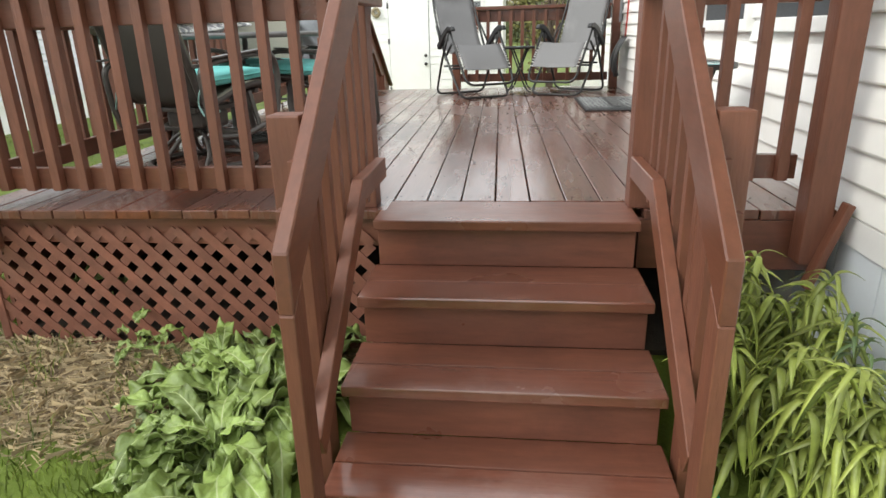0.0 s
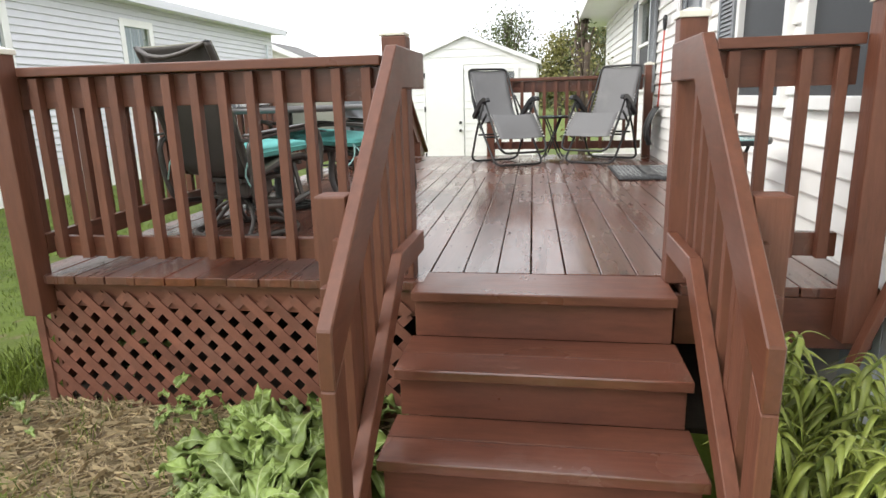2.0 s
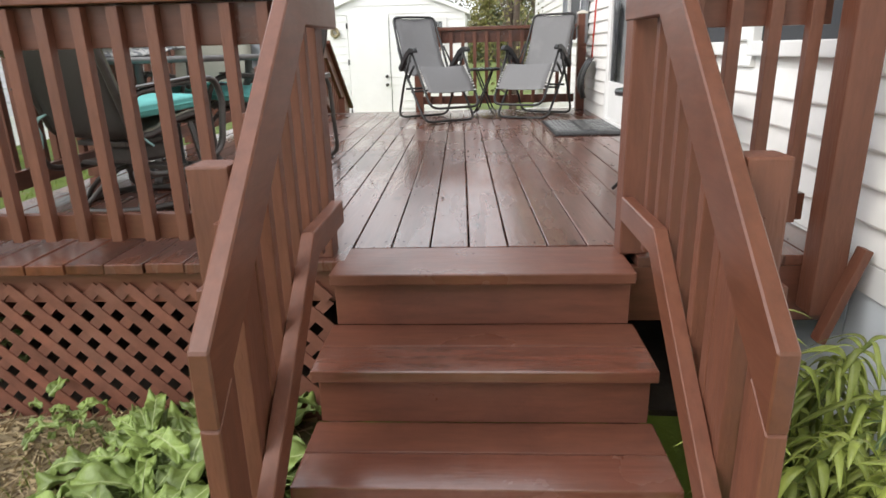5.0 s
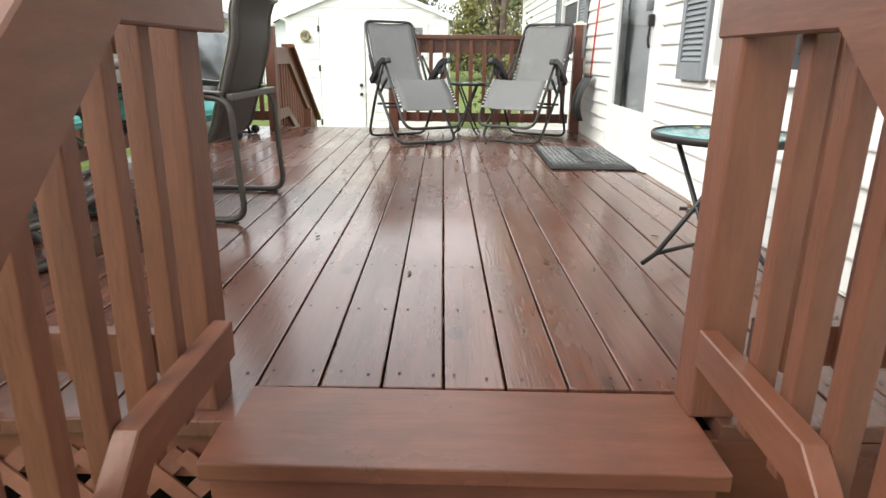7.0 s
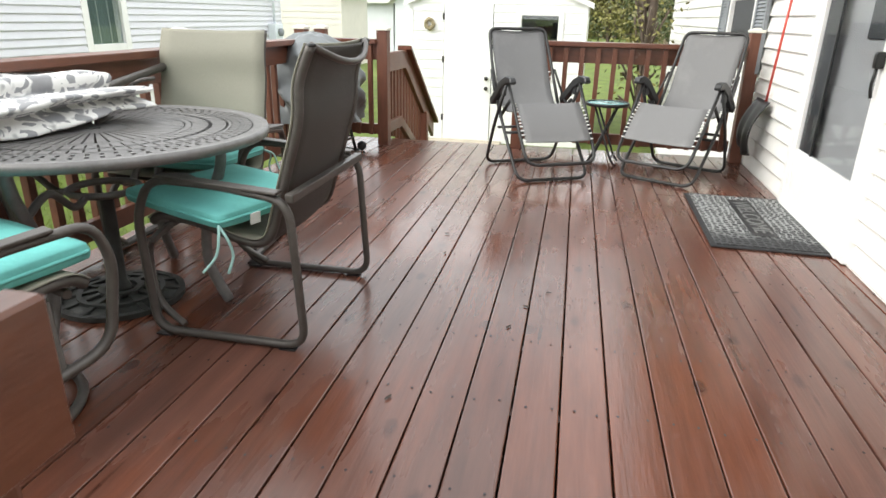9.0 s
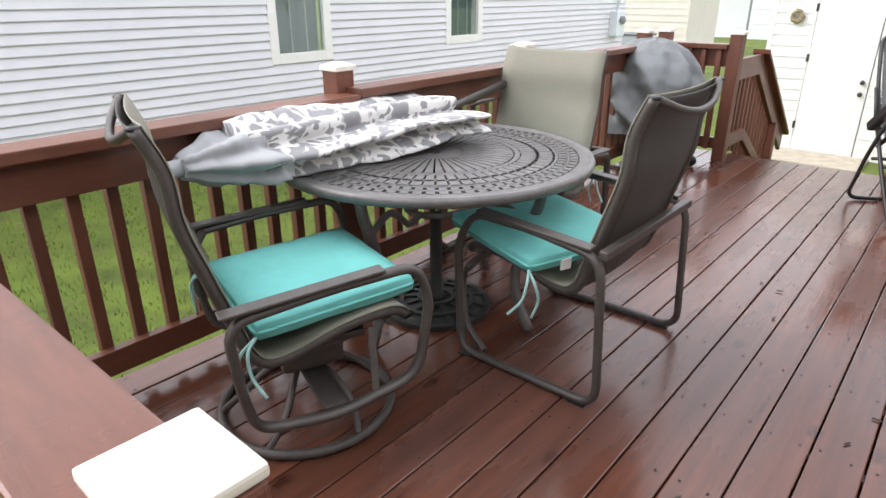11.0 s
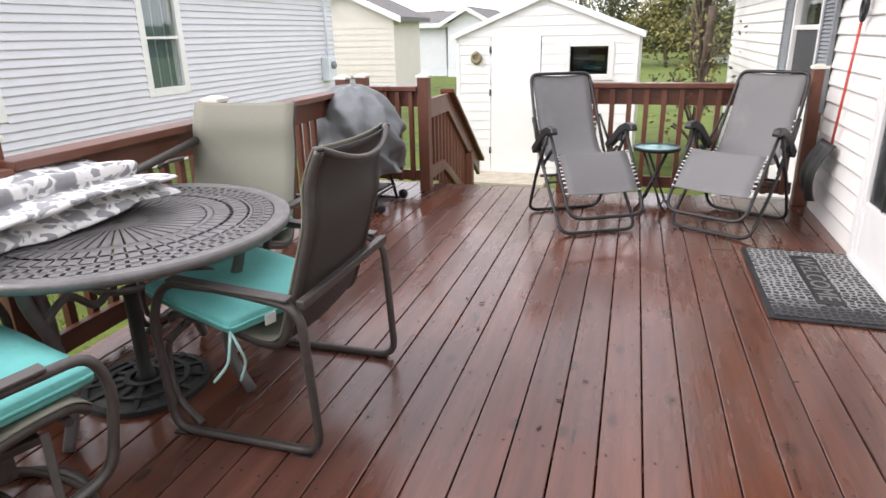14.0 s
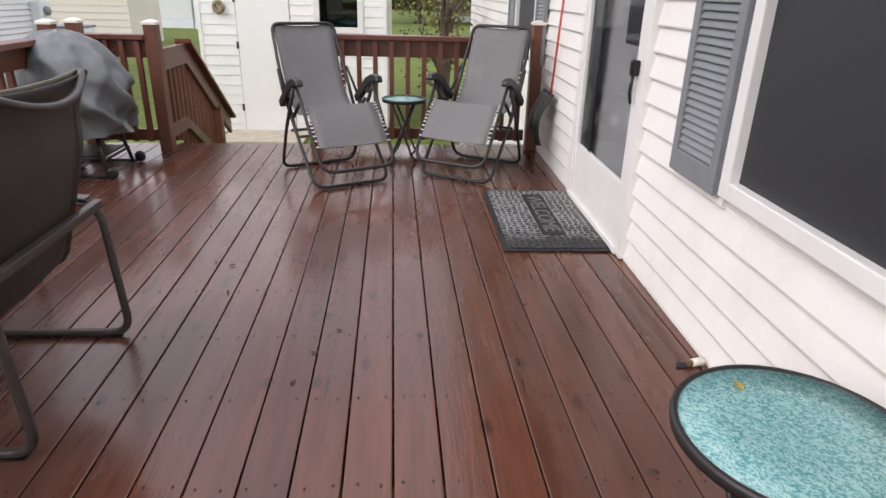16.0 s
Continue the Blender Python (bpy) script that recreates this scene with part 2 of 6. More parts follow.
def merge(bm, own):
    """Adds own to bm, if there is one."""
    if bm is None:
        return own
    idx = {}
    for v in own.verts:
        idx[v] = bm.verts.new(v.co)
    for f in own.faces:
        try:
            bm.faces.new([idx[v] for v in f.verts]).smooth = f.smooth
        except ValueError:
            pass
    own.free()
    return bm


def bm_beam(p0, p1, w, h, bevel=0.003, up=(0, 0, 1), bm=None):
    """A beam from p0 to p1 along its centre line, w wide and h high."""
    p0, p1 = Vector(p0), Vector(p1)
    d = p1 - p0
    ax = d.normalized()
    side = ax.cross(Vector(up))
    side = Vector((1, 0, 0)) if side.length < 1e-4 else side.normalized()
    top = side.cross(ax)
    own = bm_box(-w / 2, 0, -h / 2, w / 2, d.length, h / 2, bevel)
    m = Matrix((side, ax, top)).transposed().to_4x4()
    m.translation = p0
    own.transform(m)
    return merge(bm, own)


def bm_prism(outline, axis, a, b, bevel=0.0, bm=None):
    """A flat outline of (u, v) pulled from a to b along axis: x takes (y, z), y takes (x, z), z takes (x, y)."""
    own = bmesh.new()
    put = {"x": lambda u, v, w: (w, u, v), "y": lambda u, v, w: (u, w, v), "z": lambda u, v, w: (u, v, w)}[axis]
    lo = [own.verts.new(put(u, v, a)) for u, v in outline]
    hi = [own.verts.new(put(u, v, b)) for u, v in outline]
    n = len(outline)
    own.faces.new(lo)
    own.faces.new(hi[::-1])
    for i in range(n):
        own.faces.new((lo[i], hi[i], hi[(i + 1) % n], lo[(i + 1) % n]))
    bmesh.ops.recalc_face_normals(own, faces=own.faces[:])
    if bevel:
        bmesh.ops.bevel(own, geom=own.edges[:], offset=bevel, segments=1, affect="EDGES")
    return merge(bm, own)


def smooth_path(pts, steps=6, closed=False):
    """A Catmull-Rom curve through the points."""
    p = [Vector(q) for q in pts]
    n = len(p)
    out = []
    for i in range(n if closed else n - 1):
        a, b, c, d = (p[(i - 1) % n], p[i], p[(i + 1) % n], p[(i + 2) % n]) if closed else (p[max(i - 1, 0)], p[i], p[i + 1], p[min(i + 2, n - 1)])
        for k in range(steps):
            t = k / steps
            out.append(0.5 * ((2 * b) + (c - a) * t + (2 * a - 5 * b + 4 * c - d) * t * t + (3 * b - a - 3 * c + d) * t ** 3))
    if not closed:
        out.append(p[-1])
    return out


def round_path(pts, radius=0.05, steps=5, closed=False):
    """A polyline with rounded corners."""
    p = [Vector(q) for q in pts]
    n = len(p)
    out = []
    for i in range(n):
        if not closed and i in (0, n - 1):
            out.append(p[i])
            continue
        a, b, c = p[i - 1], p[i], p[(i + 1) % n]
        r = min(radius, (a - b).length * 0.45, (c - b).length * 0.45)
        s, e = b + (a - b).normalized() * r, b + (c - b).normalized() * r
        for k in range(steps + 1):
            t = k / steps
            out.append((1 - t) ** 2 * s + 2 * t * (1 - t) * b + t * t * e)
    return out


def bm_tube(path, r, closed=False, sides=8, flat=1.0, bm=None):
    """A tube along a path; flat squashes it across its height."""
    own = bmesh.new()
    p = [Vector(q) for q in path]
    n = len(p)
    rings, side = [], None
    for i in range(n):
        d = (p[(i + 1) % n] - p[i - 1]) if closed or 0 < i < n - 1 else (p[1] - p[0] if i == 0 else p[-1] - p[-2])
        d.normalize()
        if side is None:
            side = d.cross(Vector((0, 0, 1)))
            if side.length < 1e-3:
                side = d.cross(Vector((1, 0, 0)))
        else:
            side = side - d * side.dot(d)
        side.normalize()
        up = side.cross(d)
        rings.append([own.verts.new(p[i] + (side * math.cos(2 * math.pi * k / sides) + up * (flat * math.sin(2 * math.pi * k / sides))) * r) for k in range(sides)])
    for i in range(n if closed else n - 1):
        a, b = rings[i], rings[(i + 1) % n]
        for k in range(sides):
            own.faces.new((a[k], a[(k + 1) % sides], b[(k + 1) % sides], b[k])).smooth = True
    if not closed:
        own.faces.new(rings[0][::-1])
        own.faces.new(rings[-1])
    bmesh.ops.recalc_face_normals(own, faces=own.faces[:])
    return merge(bm, own)


def bm_lathe(profile, sides=24, centre=(0, 0, 0), bm=None):
    """A turned shape from (radius, height) pairs."""
    own = bmesh.new()
    c = Vector(centre)
    rings = [[own.verts.new(c + Vector((r * math.cos(2 * math.pi * k / sides), r * math.sin(2 * math.pi * k / sides), z))) for k in range(sides)] for r, z in profile]
    for a, b in zip(rings, rings[1:]):
        for k in range(sides):
            own.faces.new((a[k], a[(k + 1) % sides], b[(k + 1) % sides], b[k])).smooth = True
    own.faces.new(rings[0][::-1])
    own.faces.new(rings[-1])
    bmesh.ops.recalc_face_normals(own, faces=own.faces[:])
    return merge(bm, own)


def bm_sheet(fn, nu, nv, thick, bm=None):
    """A curved sheet of some thickness: fn(u, v) gives its middle, u and v from 0 to 1."""
    own = bmesh.new()
    pt = [[Vector(fn(i / nu, j / nv)) for j in range(nv + 1)] for i in range(nu + 1)]
    nor = [[None] * (nv + 1) for _ in range(nu + 1)]
    for i in range(nu + 1):
        for j in range(nv + 1):
            du = pt[min(i + 1, nu)][j] - pt[max(i - 1, 0)][j]
            dv = pt[i][min(j + 1, nv)] - pt[i][max(j - 1, 0)]
            nor[i][j] = du.cross(dv).normalized() * thick / 2
    top = [[own.verts.new(pt[i][j] + nor[i][j]) for j in range(nv + 1)] for i in range(nu + 1)]
    bot = [[own.verts.new(pt[i][j] - nor[i][j]) for j in range(nv + 1)] for i in range(nu + 1)]
    for i in range(nu):
        for j in range(nv):
            own.faces.new((top[i][j], top[i + 1][j], top[i + 1][j + 1], top[i][j + 1])).smooth = True
            own.faces.new((bot[i][j], bot[i][j + 1], bot[i + 1][j + 1], bot[i + 1][j])).smooth = True
    for i in range(nu):
        own.faces.new((top[i][0], bot[i][0], bot[i + 1][0], top[i + 1][0]))
        own.faces.new((top[i][nv], top[i + 1][nv], bot[i + 1][nv], bot[i][nv]))
    for j in range(nv):
        own.faces.new((top[0][j], top[0][j + 1], bot[0][j + 1], bot[0][j]))
        own.faces.new((top[nu][j], bot[nu][j], bot[nu][j + 1], top[nu][j + 1]))
    return merge(bm, own)


def mesh_of(bm, material, name="mesh"):
    me = bpy.data.meshes.new(name)
    bm.to_mesh(me)
    bm.free()
    me.materials.append(material)
    return me


def thing(name, place=(0, 0, 0), label="", category="", group="", kind="", turn=0.0):
    ob = new(name)
    ob.empty_display_size = 0.1
    ob.matrix_world = pose(*place, 0, 0, turn)
    return tagged(ob, label, category, group, kind)


def placed(ob):
    """The pose of an object in the world."""
    above = placed(ob.parent) @ ob.matrix_parent_inverse if ob.parent else Matrix()
    return above @ ob.matrix_basis


def part(name, bm, material, parent, label="", world_space=False):
    """Links a bmesh, or a mesh, as one mesh object under a thing or a part. world_space: its points are in the world, not in the parent."""
    me = bm if isinstance(bm, bpy.types.Mesh) else mesh_of(bm, material, name)
    ob = new(name, me)
    ob.parent = parent
    if world_space:
        ob.matrix_parent_inverse = placed(parent).inverted()
    if label:
        tagged(ob, label)
    return ob


def wpart(name, bm, material, parent, label=""):
    return part(name, bm, material, parent, label, True)


def solid(name, bm, material, label="", category="", kind="structure", group=""):
    return tagged(new(name, mesh_of(bm, material, name)), label, category, group, kind)


# ---- sizes ----
DECK = 0.74                       # top of the deck boards
X0, X1 = -2.30, 1.275             # deck edges: lawn side, house wall
Y0, Y1 = 0.02, 5.55               # front and far edge
WALL = 1.285                      # face of the house wall
PITCH = 0.143                     # deck board and gap


def ground_z(x, y):
    """The lawn: a little lower in front of the steps."""
    t = min(1, max(0, (y + 1.3) / 1.2))
    return 0.02 + 0.08 * t * t * (3 - 2 * t)


# ---- ground ----
def lawn_material():
    m = mat("lawn", (0.098, 0.14, 0.014), 0.9, var=0.45, scale=2.5, bump=0.6, bump_scale=55, spots=(0.125, 0.155, 0.02), spot_scale=0.6, spot_amt=0.7)
    n, l = m.node_tree.nodes, m.node_tree.links
    b = n["Principled BSDF"]
    old = b.inputs["Base Color"].links[0].from_socket
    co = n.new("ShaderNodeTexCoord")
    # bare straw-covered soil in the bed before the lattice
    gr = n.new("ShaderNodeTexGradient")
    gr.gradient_type = "SPHERICAL"
    mp = n.new("ShaderNodeMapping")
    mp.inputs["Location"].default_value = (1.55 / 1.2, 0.22 / 0.62, 0)
    mp.inputs["Scale"].default_value = (1 / 1.2, 1 / 0.62, 1)
    l.new(co.outputs["Object"], mp.inputs[0])
    wob = n.new("ShaderNodeTexNoise")
    wob.inputs["Scale"].default_value = 6
    wob.inputs["Detail"].default_value = 6
    l.new(co.outputs["Object"], wob.inputs["Vector"])
    l.new(mp.outputs[0], gr.inputs[0])
    ad = n.new("ShaderNodeMath")
    ad.operation = "ADD"
    l.new(gr.outputs[1], ad.inputs[0])
    l.new(wob.outputs[0], ad.inputs[1])
    rp = n.new("ShaderNodeValToRGB")
    rp.color_ramp.elements[0].position = 0.62
    rp.color_ramp.elements[1].position = 0.78
    l.new(ad.outputs[0], rp.inputs[0])
    straw = n.new("ShaderNodeTexNoise")
    straw.inputs["Scale"].default_value = 28
    straw.inputs["Detail"].default_value = 5
    l.new(co.outputs["Object"], straw.inputs["Vector"])
    r2 = n.new("ShaderNodeValToRGB")
    r2.color_ramp.elements[0].position, r2.color_ramp.elements[0].color = 0.3, (0.11, 0.075, 0.045, 1)
    r2.color_ramp.elements[1].position, r2.color_ramp.elements[1].color = 0.7, (0.24, 0.18, 0.105, 1)
    l.new(straw.outputs[0], r2.inputs[0])
    mx = n.new("ShaderNodeMixRGB")
    l.new(rp.outputs[0], mx.inputs[0])
    l.new(old, mx.inputs[1])
    l.new(r2.outputs[0], mx.inputs[2])
    l.new(mx.outputs[0], b.inputs["Base Color"])
    return m


M_LAWN = lawn_material()
gx = [-900, -300, -100, -40, -20] + [-10 + 0.5 * i for i in range(41)] + [20, 40, 100, 300, 900]
gy = [-900, -300, -100, -40, -20, -10, -6] + [-4 + 0.25 * i for i in range(41)] + [10, 20, 40, 100, 300, 900]
bm = bmesh.new()
gv = [[bm.verts.new((x, y, ground_z(x, y) + (0.015 * noise.noise(Vector((x * 1.3, y * 1.3, 0))) if abs(x) < 12 and abs(y) < 12 else 0))) for y in gy] for x in gx]
for i in range(len(gx) - 1):
    for j in range(len(gy) - 1):
        bm.faces.new((gv[i][j], gv[i + 1][j], gv[i + 1][j + 1], gv[i][j + 1])).smooth = True
solid("ground", bm, M_LAWN, "mown green lawn with a bare straw-strewn bed", "lawn")

# ---- deck floor ----
deck = thing("deck_floor", (0, 2.6, DECK), "reddish-brown stained wooden deck, wet and glossy", "deck", kind="structure")
board_meshes = {}


def board_mesh(width, length):
    key = (round(width, 3), round(length, 3))
    if key not in board_meshes:
        board_meshes[key] = mesh_of(bm_box(-width / 2, 0, -0.038, width / 2, length, 0, 0.004), M_DECK, "board")
    return board_meshes[key]


def lay_board(xc, y0, y1, width=PITCH - 0.0055):
    ob = part("board", board_mesh(width, y1 - y0), None, deck, world_space=True)
    ob.matrix_basis = Matrix.Translation((0, 0.14, 0)) @ pose(0, 0, 0, 0, 0, SKEW) @ Matrix.Translation((xc, y0 - 0.14, DECK + random.uniform(-0.0012, 0.0012)))
    return ob


SKEW = 1.2                        # the boards run a little askew to the house
joints = {-9: 3.29, -2: 3.69, 4: 4.1, -12: 2.47}
xs_boards = []
k = -17
while True:
    xc = PITCH * (k + 0.5)
    k += 1
    if xc - PITCH / 2 < X0 - 0.01:
        continue
    if xc - PITCH / 2 > X1 + 0.1:
        break
    xs_boards.append(xc)
    start = 0.145 if -0.47 < xc < 0.53 else Y0 - 0.02 + random.uniform(-0.006, 0.006)
    j = joints.get(k - 1)
    if j:
        lay_board(xc, start, j - 0.002)
        lay_board(xc, j + 0.002, Y1)
    else:
        lay_board(xc, start, Y1)
# the cross plank at the head of the steps
wpart("board", bm_box(-0.455, -0.15, DECK - 0.038, 0.535, 0.139, DECK, 0.005), M_WOODX, deck)
# nail heads over each joist
nails = bmesh.new()
for xc in xs_boards:
    y = 0.2
    while y < 5.45:
        for s in (-0.04, 0.04):
            if not (y < 0.16):
                c = Vector((xc - 0.021 * (y - 0.14) + s + random.uniform(-0.012, 0.012), y + random.uniform(-0.012, 0.012), DECK + 0.0022))
                ring = [nails.verts.new(c + Vector((0.0042 * math.cos(a * math.pi / 3), 0.0055 * math.sin(a * math.pi / 3), 0))) for a in range(6)]
                nails.faces.new(ring)
        y += 0.406
tagged(wpart("nail_heads", nails, M_DARK, deck, "dark sunken nail heads"), kind="stuff")
# rim boards and joists under it
wpart("rim_board", bm_box(X0 + 0.03, Y0 + 0.0, 0.58, -0.47, Y0 + 0.04, DECK - 0.04, 0.003), M_WOODX, deck)
wpart("rim_board", bm_box(0.56, Y0 + 0.0, 0.50, X1, Y0 + 0.04, DECK - 0.04, 0.003), M_WOODX, deck)
wpart("rim_board", bm_box(X0 + 0.02, Y0 + 0.04, 0.55, X0 + 0.06, Y1 - 0.04, DECK - 0.04, 0.003), M_WOODH, deck)
wpart("rim_board", bm_box(X0 + 0.02, Y1 - 0.08, 0.55, X1, Y1 - 0.04, DECK - 0.04, 0.003), M_WOODX, deck)
y = 0.6
while y < 5.35:
    wpart("joist", bm_box(X0 + 0.07, y, 0.55, X1, y + 0.038, DECK - 0.0395), M_WOODX, deck)
    y += 0.406

# ---- front steps ----
RISE = 0.187
steps = thing("front_steps", (0.04, -0.6, 0.02), "brown stained wooden steps with closed risers", "steps", kind="structure")
noses = [(-0.15, DECK), (-0.445, 0.552), (-0.715, 0.366), (-0.985, 0.18)]
for i, (yn, zt) in enumerate(noses):
    back = noses[i - 1][0] + 0.03 if i else None
    zb = noses[i + 1][1] if i < 3 else 0.02
    w0, w1 = -0.465, 0.545
    if i:
        depth = back - yn
        wpart("tread", bm_box(w0 + 0.005, yn, zt - 0.038, w1 - 0.005, yn + depth * 0.5 - 0.002, zt, 0.005), M_TREAD, steps)
        wpart("tread", bm_box(w0 + 0.005, yn + depth * 0.5 + 0.002, zt - 0.038, w1 - 0.005, back, zt, 0.004), M_WOODX, steps)
    wpart("riser", bm_box(w0 + 0.02, yn + 0.03, zb if i < 3 else 0.03, w1 - 0.02, yn + 0.05, zt - 0.039, 0.003), M_WOODX, steps)
for xs in (-0.435, 0.475):
    wpart("stringer", bm_prism([(-0.06, 0.50), (-0.36, 0.32), (-0.63, 0.13), (-0.63, 0.03), (-0.45, 0.03), (-0.06, 0.25)], "x", xs, xs + 0.038), M_WOODH, steps)


# ---- posts, rails ----
def bm_post(w, z0, z1, bevel=0.006):
    return bm_box(-w / 2, -w / 2, z0, w / 2, w / 2, z1, bevel)


def bm_cap(w, z):
    own = bm_box(-w / 2, -w / 2, z, w / 2, w / 2, z + 0.022, 0.004)
    top = bmesh.new()
    r = w / 2 - 0.008
    base = [top.verts.new((sx * r, sy * r, z + 0.022)) for sx, sy in ((-1, -1), (1, -1), (1, 1), (-1, 1))]
    up = [top.verts.new((sx * r * 0.35, sy * r * 0.35, z + 0.036)) for sx, sy in ((-1, -1), (1, -1), (1, 1), (-1, 1))]
    top.faces.new(up)
    for i in range(4):
        top.faces.new((base[i], base[(i + 1) % 4], up[(i + 1) % 4], up[i]))
    return merge(own, top)


def post(x, y, z0, z1, w=0.095, cap=True, label="square brown stained wooden deck post"):
    t = thing("deck_post", (x, y, z0), label + (" with a white cap" if cap else ""), "post", "deck posts")
    shaft = part("post_shaft", bm_post(w, 0, z1 - z0), M_WOOD, t)
    if cap:
        part("cap", bm_cap(w + 0.016, z1 - z0 - 0.004), M_CAP, shaft, "weathered white plastic cap")
    return t


BAL = mesh_of(bm_box(-0.019, -0.019, 0, 0.019, 0.019, 1.0, 0.003), M_WOOD, "baluster")


def railing(p0, p1, top=1.64, low=0.82, pitch=0.122, drop=0.0, side=1.0, label="brown stained wooden deck railing with square balusters", overlap=0.05):
    """A level railing from p0 to p1 with a flat cap rail, a rail on edge under it, a low rail and balusters on one side."""
    a, b = Vector((*p0, 0)), Vector((*p1, 0))
    d = (b - a).normalized()
    nrm = Vector((d.y, -d.x, 0)) * side
    t = thing("railing", ((a + b) / 2).to_tuple()[:2] + (DECK,), label, "railing", "deck railings")
    mt = M_WOODX if abs(d.x) > abs(d.y) else M_WOODH
    up = Vector((0, 0, 1))
    wpart("cap_rail", bm_beam(a + up * (top - 0.019) , b + up * (top - 0.019), 0.14, 0.038, 0.005), mt, t)
    wpart("upper_rail", bm_beam(a + up * (top - 0.105), b + up * (top - 0.105), 0.038, 0.13, 0.003), mt, t)
    wpart("lower_rail", bm_beam(a + up * low, b + up * low, 0.038, 0.09, 0.003), mt, t)
    n = max(1, round((b - a).length / pitch))
    z0 = low - 0.045 + drop
    for i in range(n):
        c = a + (b - a) * ((i + 0.5) / n) + nrm * 0.0385
        o = wpart("baluster", BAL, None, t)
        o.matrix_basis = Matrix.Translation((c.x, c.y, z0)) @ Matrix.Diagonal((1, 1, top - 0.045 - z0, 1))
    return t


PT = 1.725
front_post = post(-0.524, 0.074, DECK, PT - 0.025, cap=False, label="square brown deck post with a thin flat white cap")
part("cap", bm_box(-0.058, -0.0495, PT - DECK - 0.024, 0.045, 0.0495, PT - DECK - 0.011, 0.004), M_CAP, front_post, "thin white cap plate")
post(0.567, 0.09, DECK, PT)
post(-2.20, -0.035, 0.56, 1.69)
post(1.17, -0.035, 0.56, PT + 0.02)
SIDE = lambda y: -2.175 - 0.035 * y      # line of the railing on the lawn side
for yy in (1.70, 3.15):
    post(SIDE(yy) - 0.07, yy, DECK, PT)
post(SIDE(4.95) - 0.09, 4.97, DECK, PT)
post(-2.36, 5.20, DECK, PT)
post(-1.79, 5.20, DECK, PT)
post(-0.62, 5.43, DECK, 1.66, cap=False)
post(1.222, 5.40, DECK, PT + 0.05)
railing((-2.13, 0.05), (-0.575, 0.068), top=1.632, low=0.86)
railing((0.65, 0.09), (1.12, 0.07), top=1.645, low=0.90, pitch=0.118)
for ya, yb in ((0.02, 1.70), (1.703, 3.15), (3.153, 4.94)):
    railing((SIDE(ya), ya), (SIDE(yb), yb), top=1.632 if ya < 1 else 1.655, low=0.87, side=-1)
railing((-2.31, 5.20), (-1.84, 5.2), top=1.65, low=0.88)
railing((-0.57, 5.43), (1.155, 5.40), top=1.668, low=0.87, pitch=0.135)


def stair_rail(xin, out, label):
    """A handrail on edge, level at the head and then sloping, a low rail of the same shape and upright balusters; xin is the inner face, out the way from the steps."""
    t = thing("stair_railing", (xin, -0.5, 0.3), label, "railing", "stair railings")
    xa, xb = sorted((xin, xin + out * 0.04))
    wpart("handrail", bm_prism([(-1.10, 0.945), (-0.31, 1.64), (0.145, 1.64), (0.145, 1.503), (-0.25, 1.503), (-1.10, 0.79)], "x", xa, xb, 0.004), M_WOODH, t)
    wpart("lower_rail", bm_prism([(-1.012, 0.385), (-0.35, 0.945), (0.04, 0.945), (0.04, 0.865), (-0.325, 0.865), (-0.975, 0.31)], "x", xa, xb, 0.003), M_WOODH, t)
    for i in range(8):
        y = -0.93 + 0.118 * i
        top = min(1.55, 0.845 + 0.848 * (y + 1.115))
        zl = min(0.80, 0.27 + 0.84 * (y + 0.95))
        o = wpart("baluster", BAL, None, t)
        o.matrix_basis = Matrix.Translation((xin + out * 0.0605, y, zl)) @ Matrix.Diagonal((1, 1, top - zl, 1))
    return t


stair_rail(-0.432, -1, "brown stained sloping stair railing with upright balusters")
stair_rail(0.515, 1, "brown stained sloping stair railing with upright balusters on the house side")
for xc in (-0.524, 0.604):
    post(xc, -0.755, 0.05, 1.215, w=0.09, cap=False, label="short brown stained stair post, cut square")
for xc in (-0.452, 0.535):
    t = thing("newel_board", (xc, -1.0575, 0.02), "upright brown stained board at the foot of the handrail", "post", "newel boards")
    part("board_shaft", bm_prism([(-0.042, 0), (0.042, 0), (0.042, 0.838), (-0.042, 0.768)], "x", -0.019, 0.019, 0.003), M_WOOD, t)

br = thing("corner_brace", (1.23, -0.06, 0.3), "slanting brown stained brace board under the deck corner", "brace")
wpart("brace_board", bm_beam((1.25, -0.105, 0.80), (1.15, -0.105, 0.48), 0.028, 0.05, 0.004, up=(0, 1, 0)), M_WOOD, br)

# ---- lattice skirt ----
lat = thing("lattice_skirt", (-1.4, Y0 - 0.02, 0.1), "reddish-brown diagonal wooden lattice under the deck", "lattice", kind="structure")


def lattice(x0, x1, z0, z1, y, pitch=0.113, w=0.040):
    h = z1 - z0
    for layer, sgn in ((0, -1), (1, 1)):
        u = x0 - h
        while u < x1:
            lo, hi = (u, u + h) if sgn > 0 else (u + h, u)
            a0, a1 = max(min(lo, hi), x0), min(max(lo, hi), x1)
            if a1 - a0 > 0.03:
                z_at = (lambda x: z0 + (x - u)) if sgn > 0 else (lambda x: z1 - (x - u))
                p0, p1 = Vector((a0, y + 0.007 * layer, z_at(a0))), Vector((a1, y + 0.007 * layer, z_at(a1)))
                wpart("slat", bm_beam(p0, p1, 0.006, w, 0, up=(0, 0, 1)), M_LATT, lat)
            u += pitch


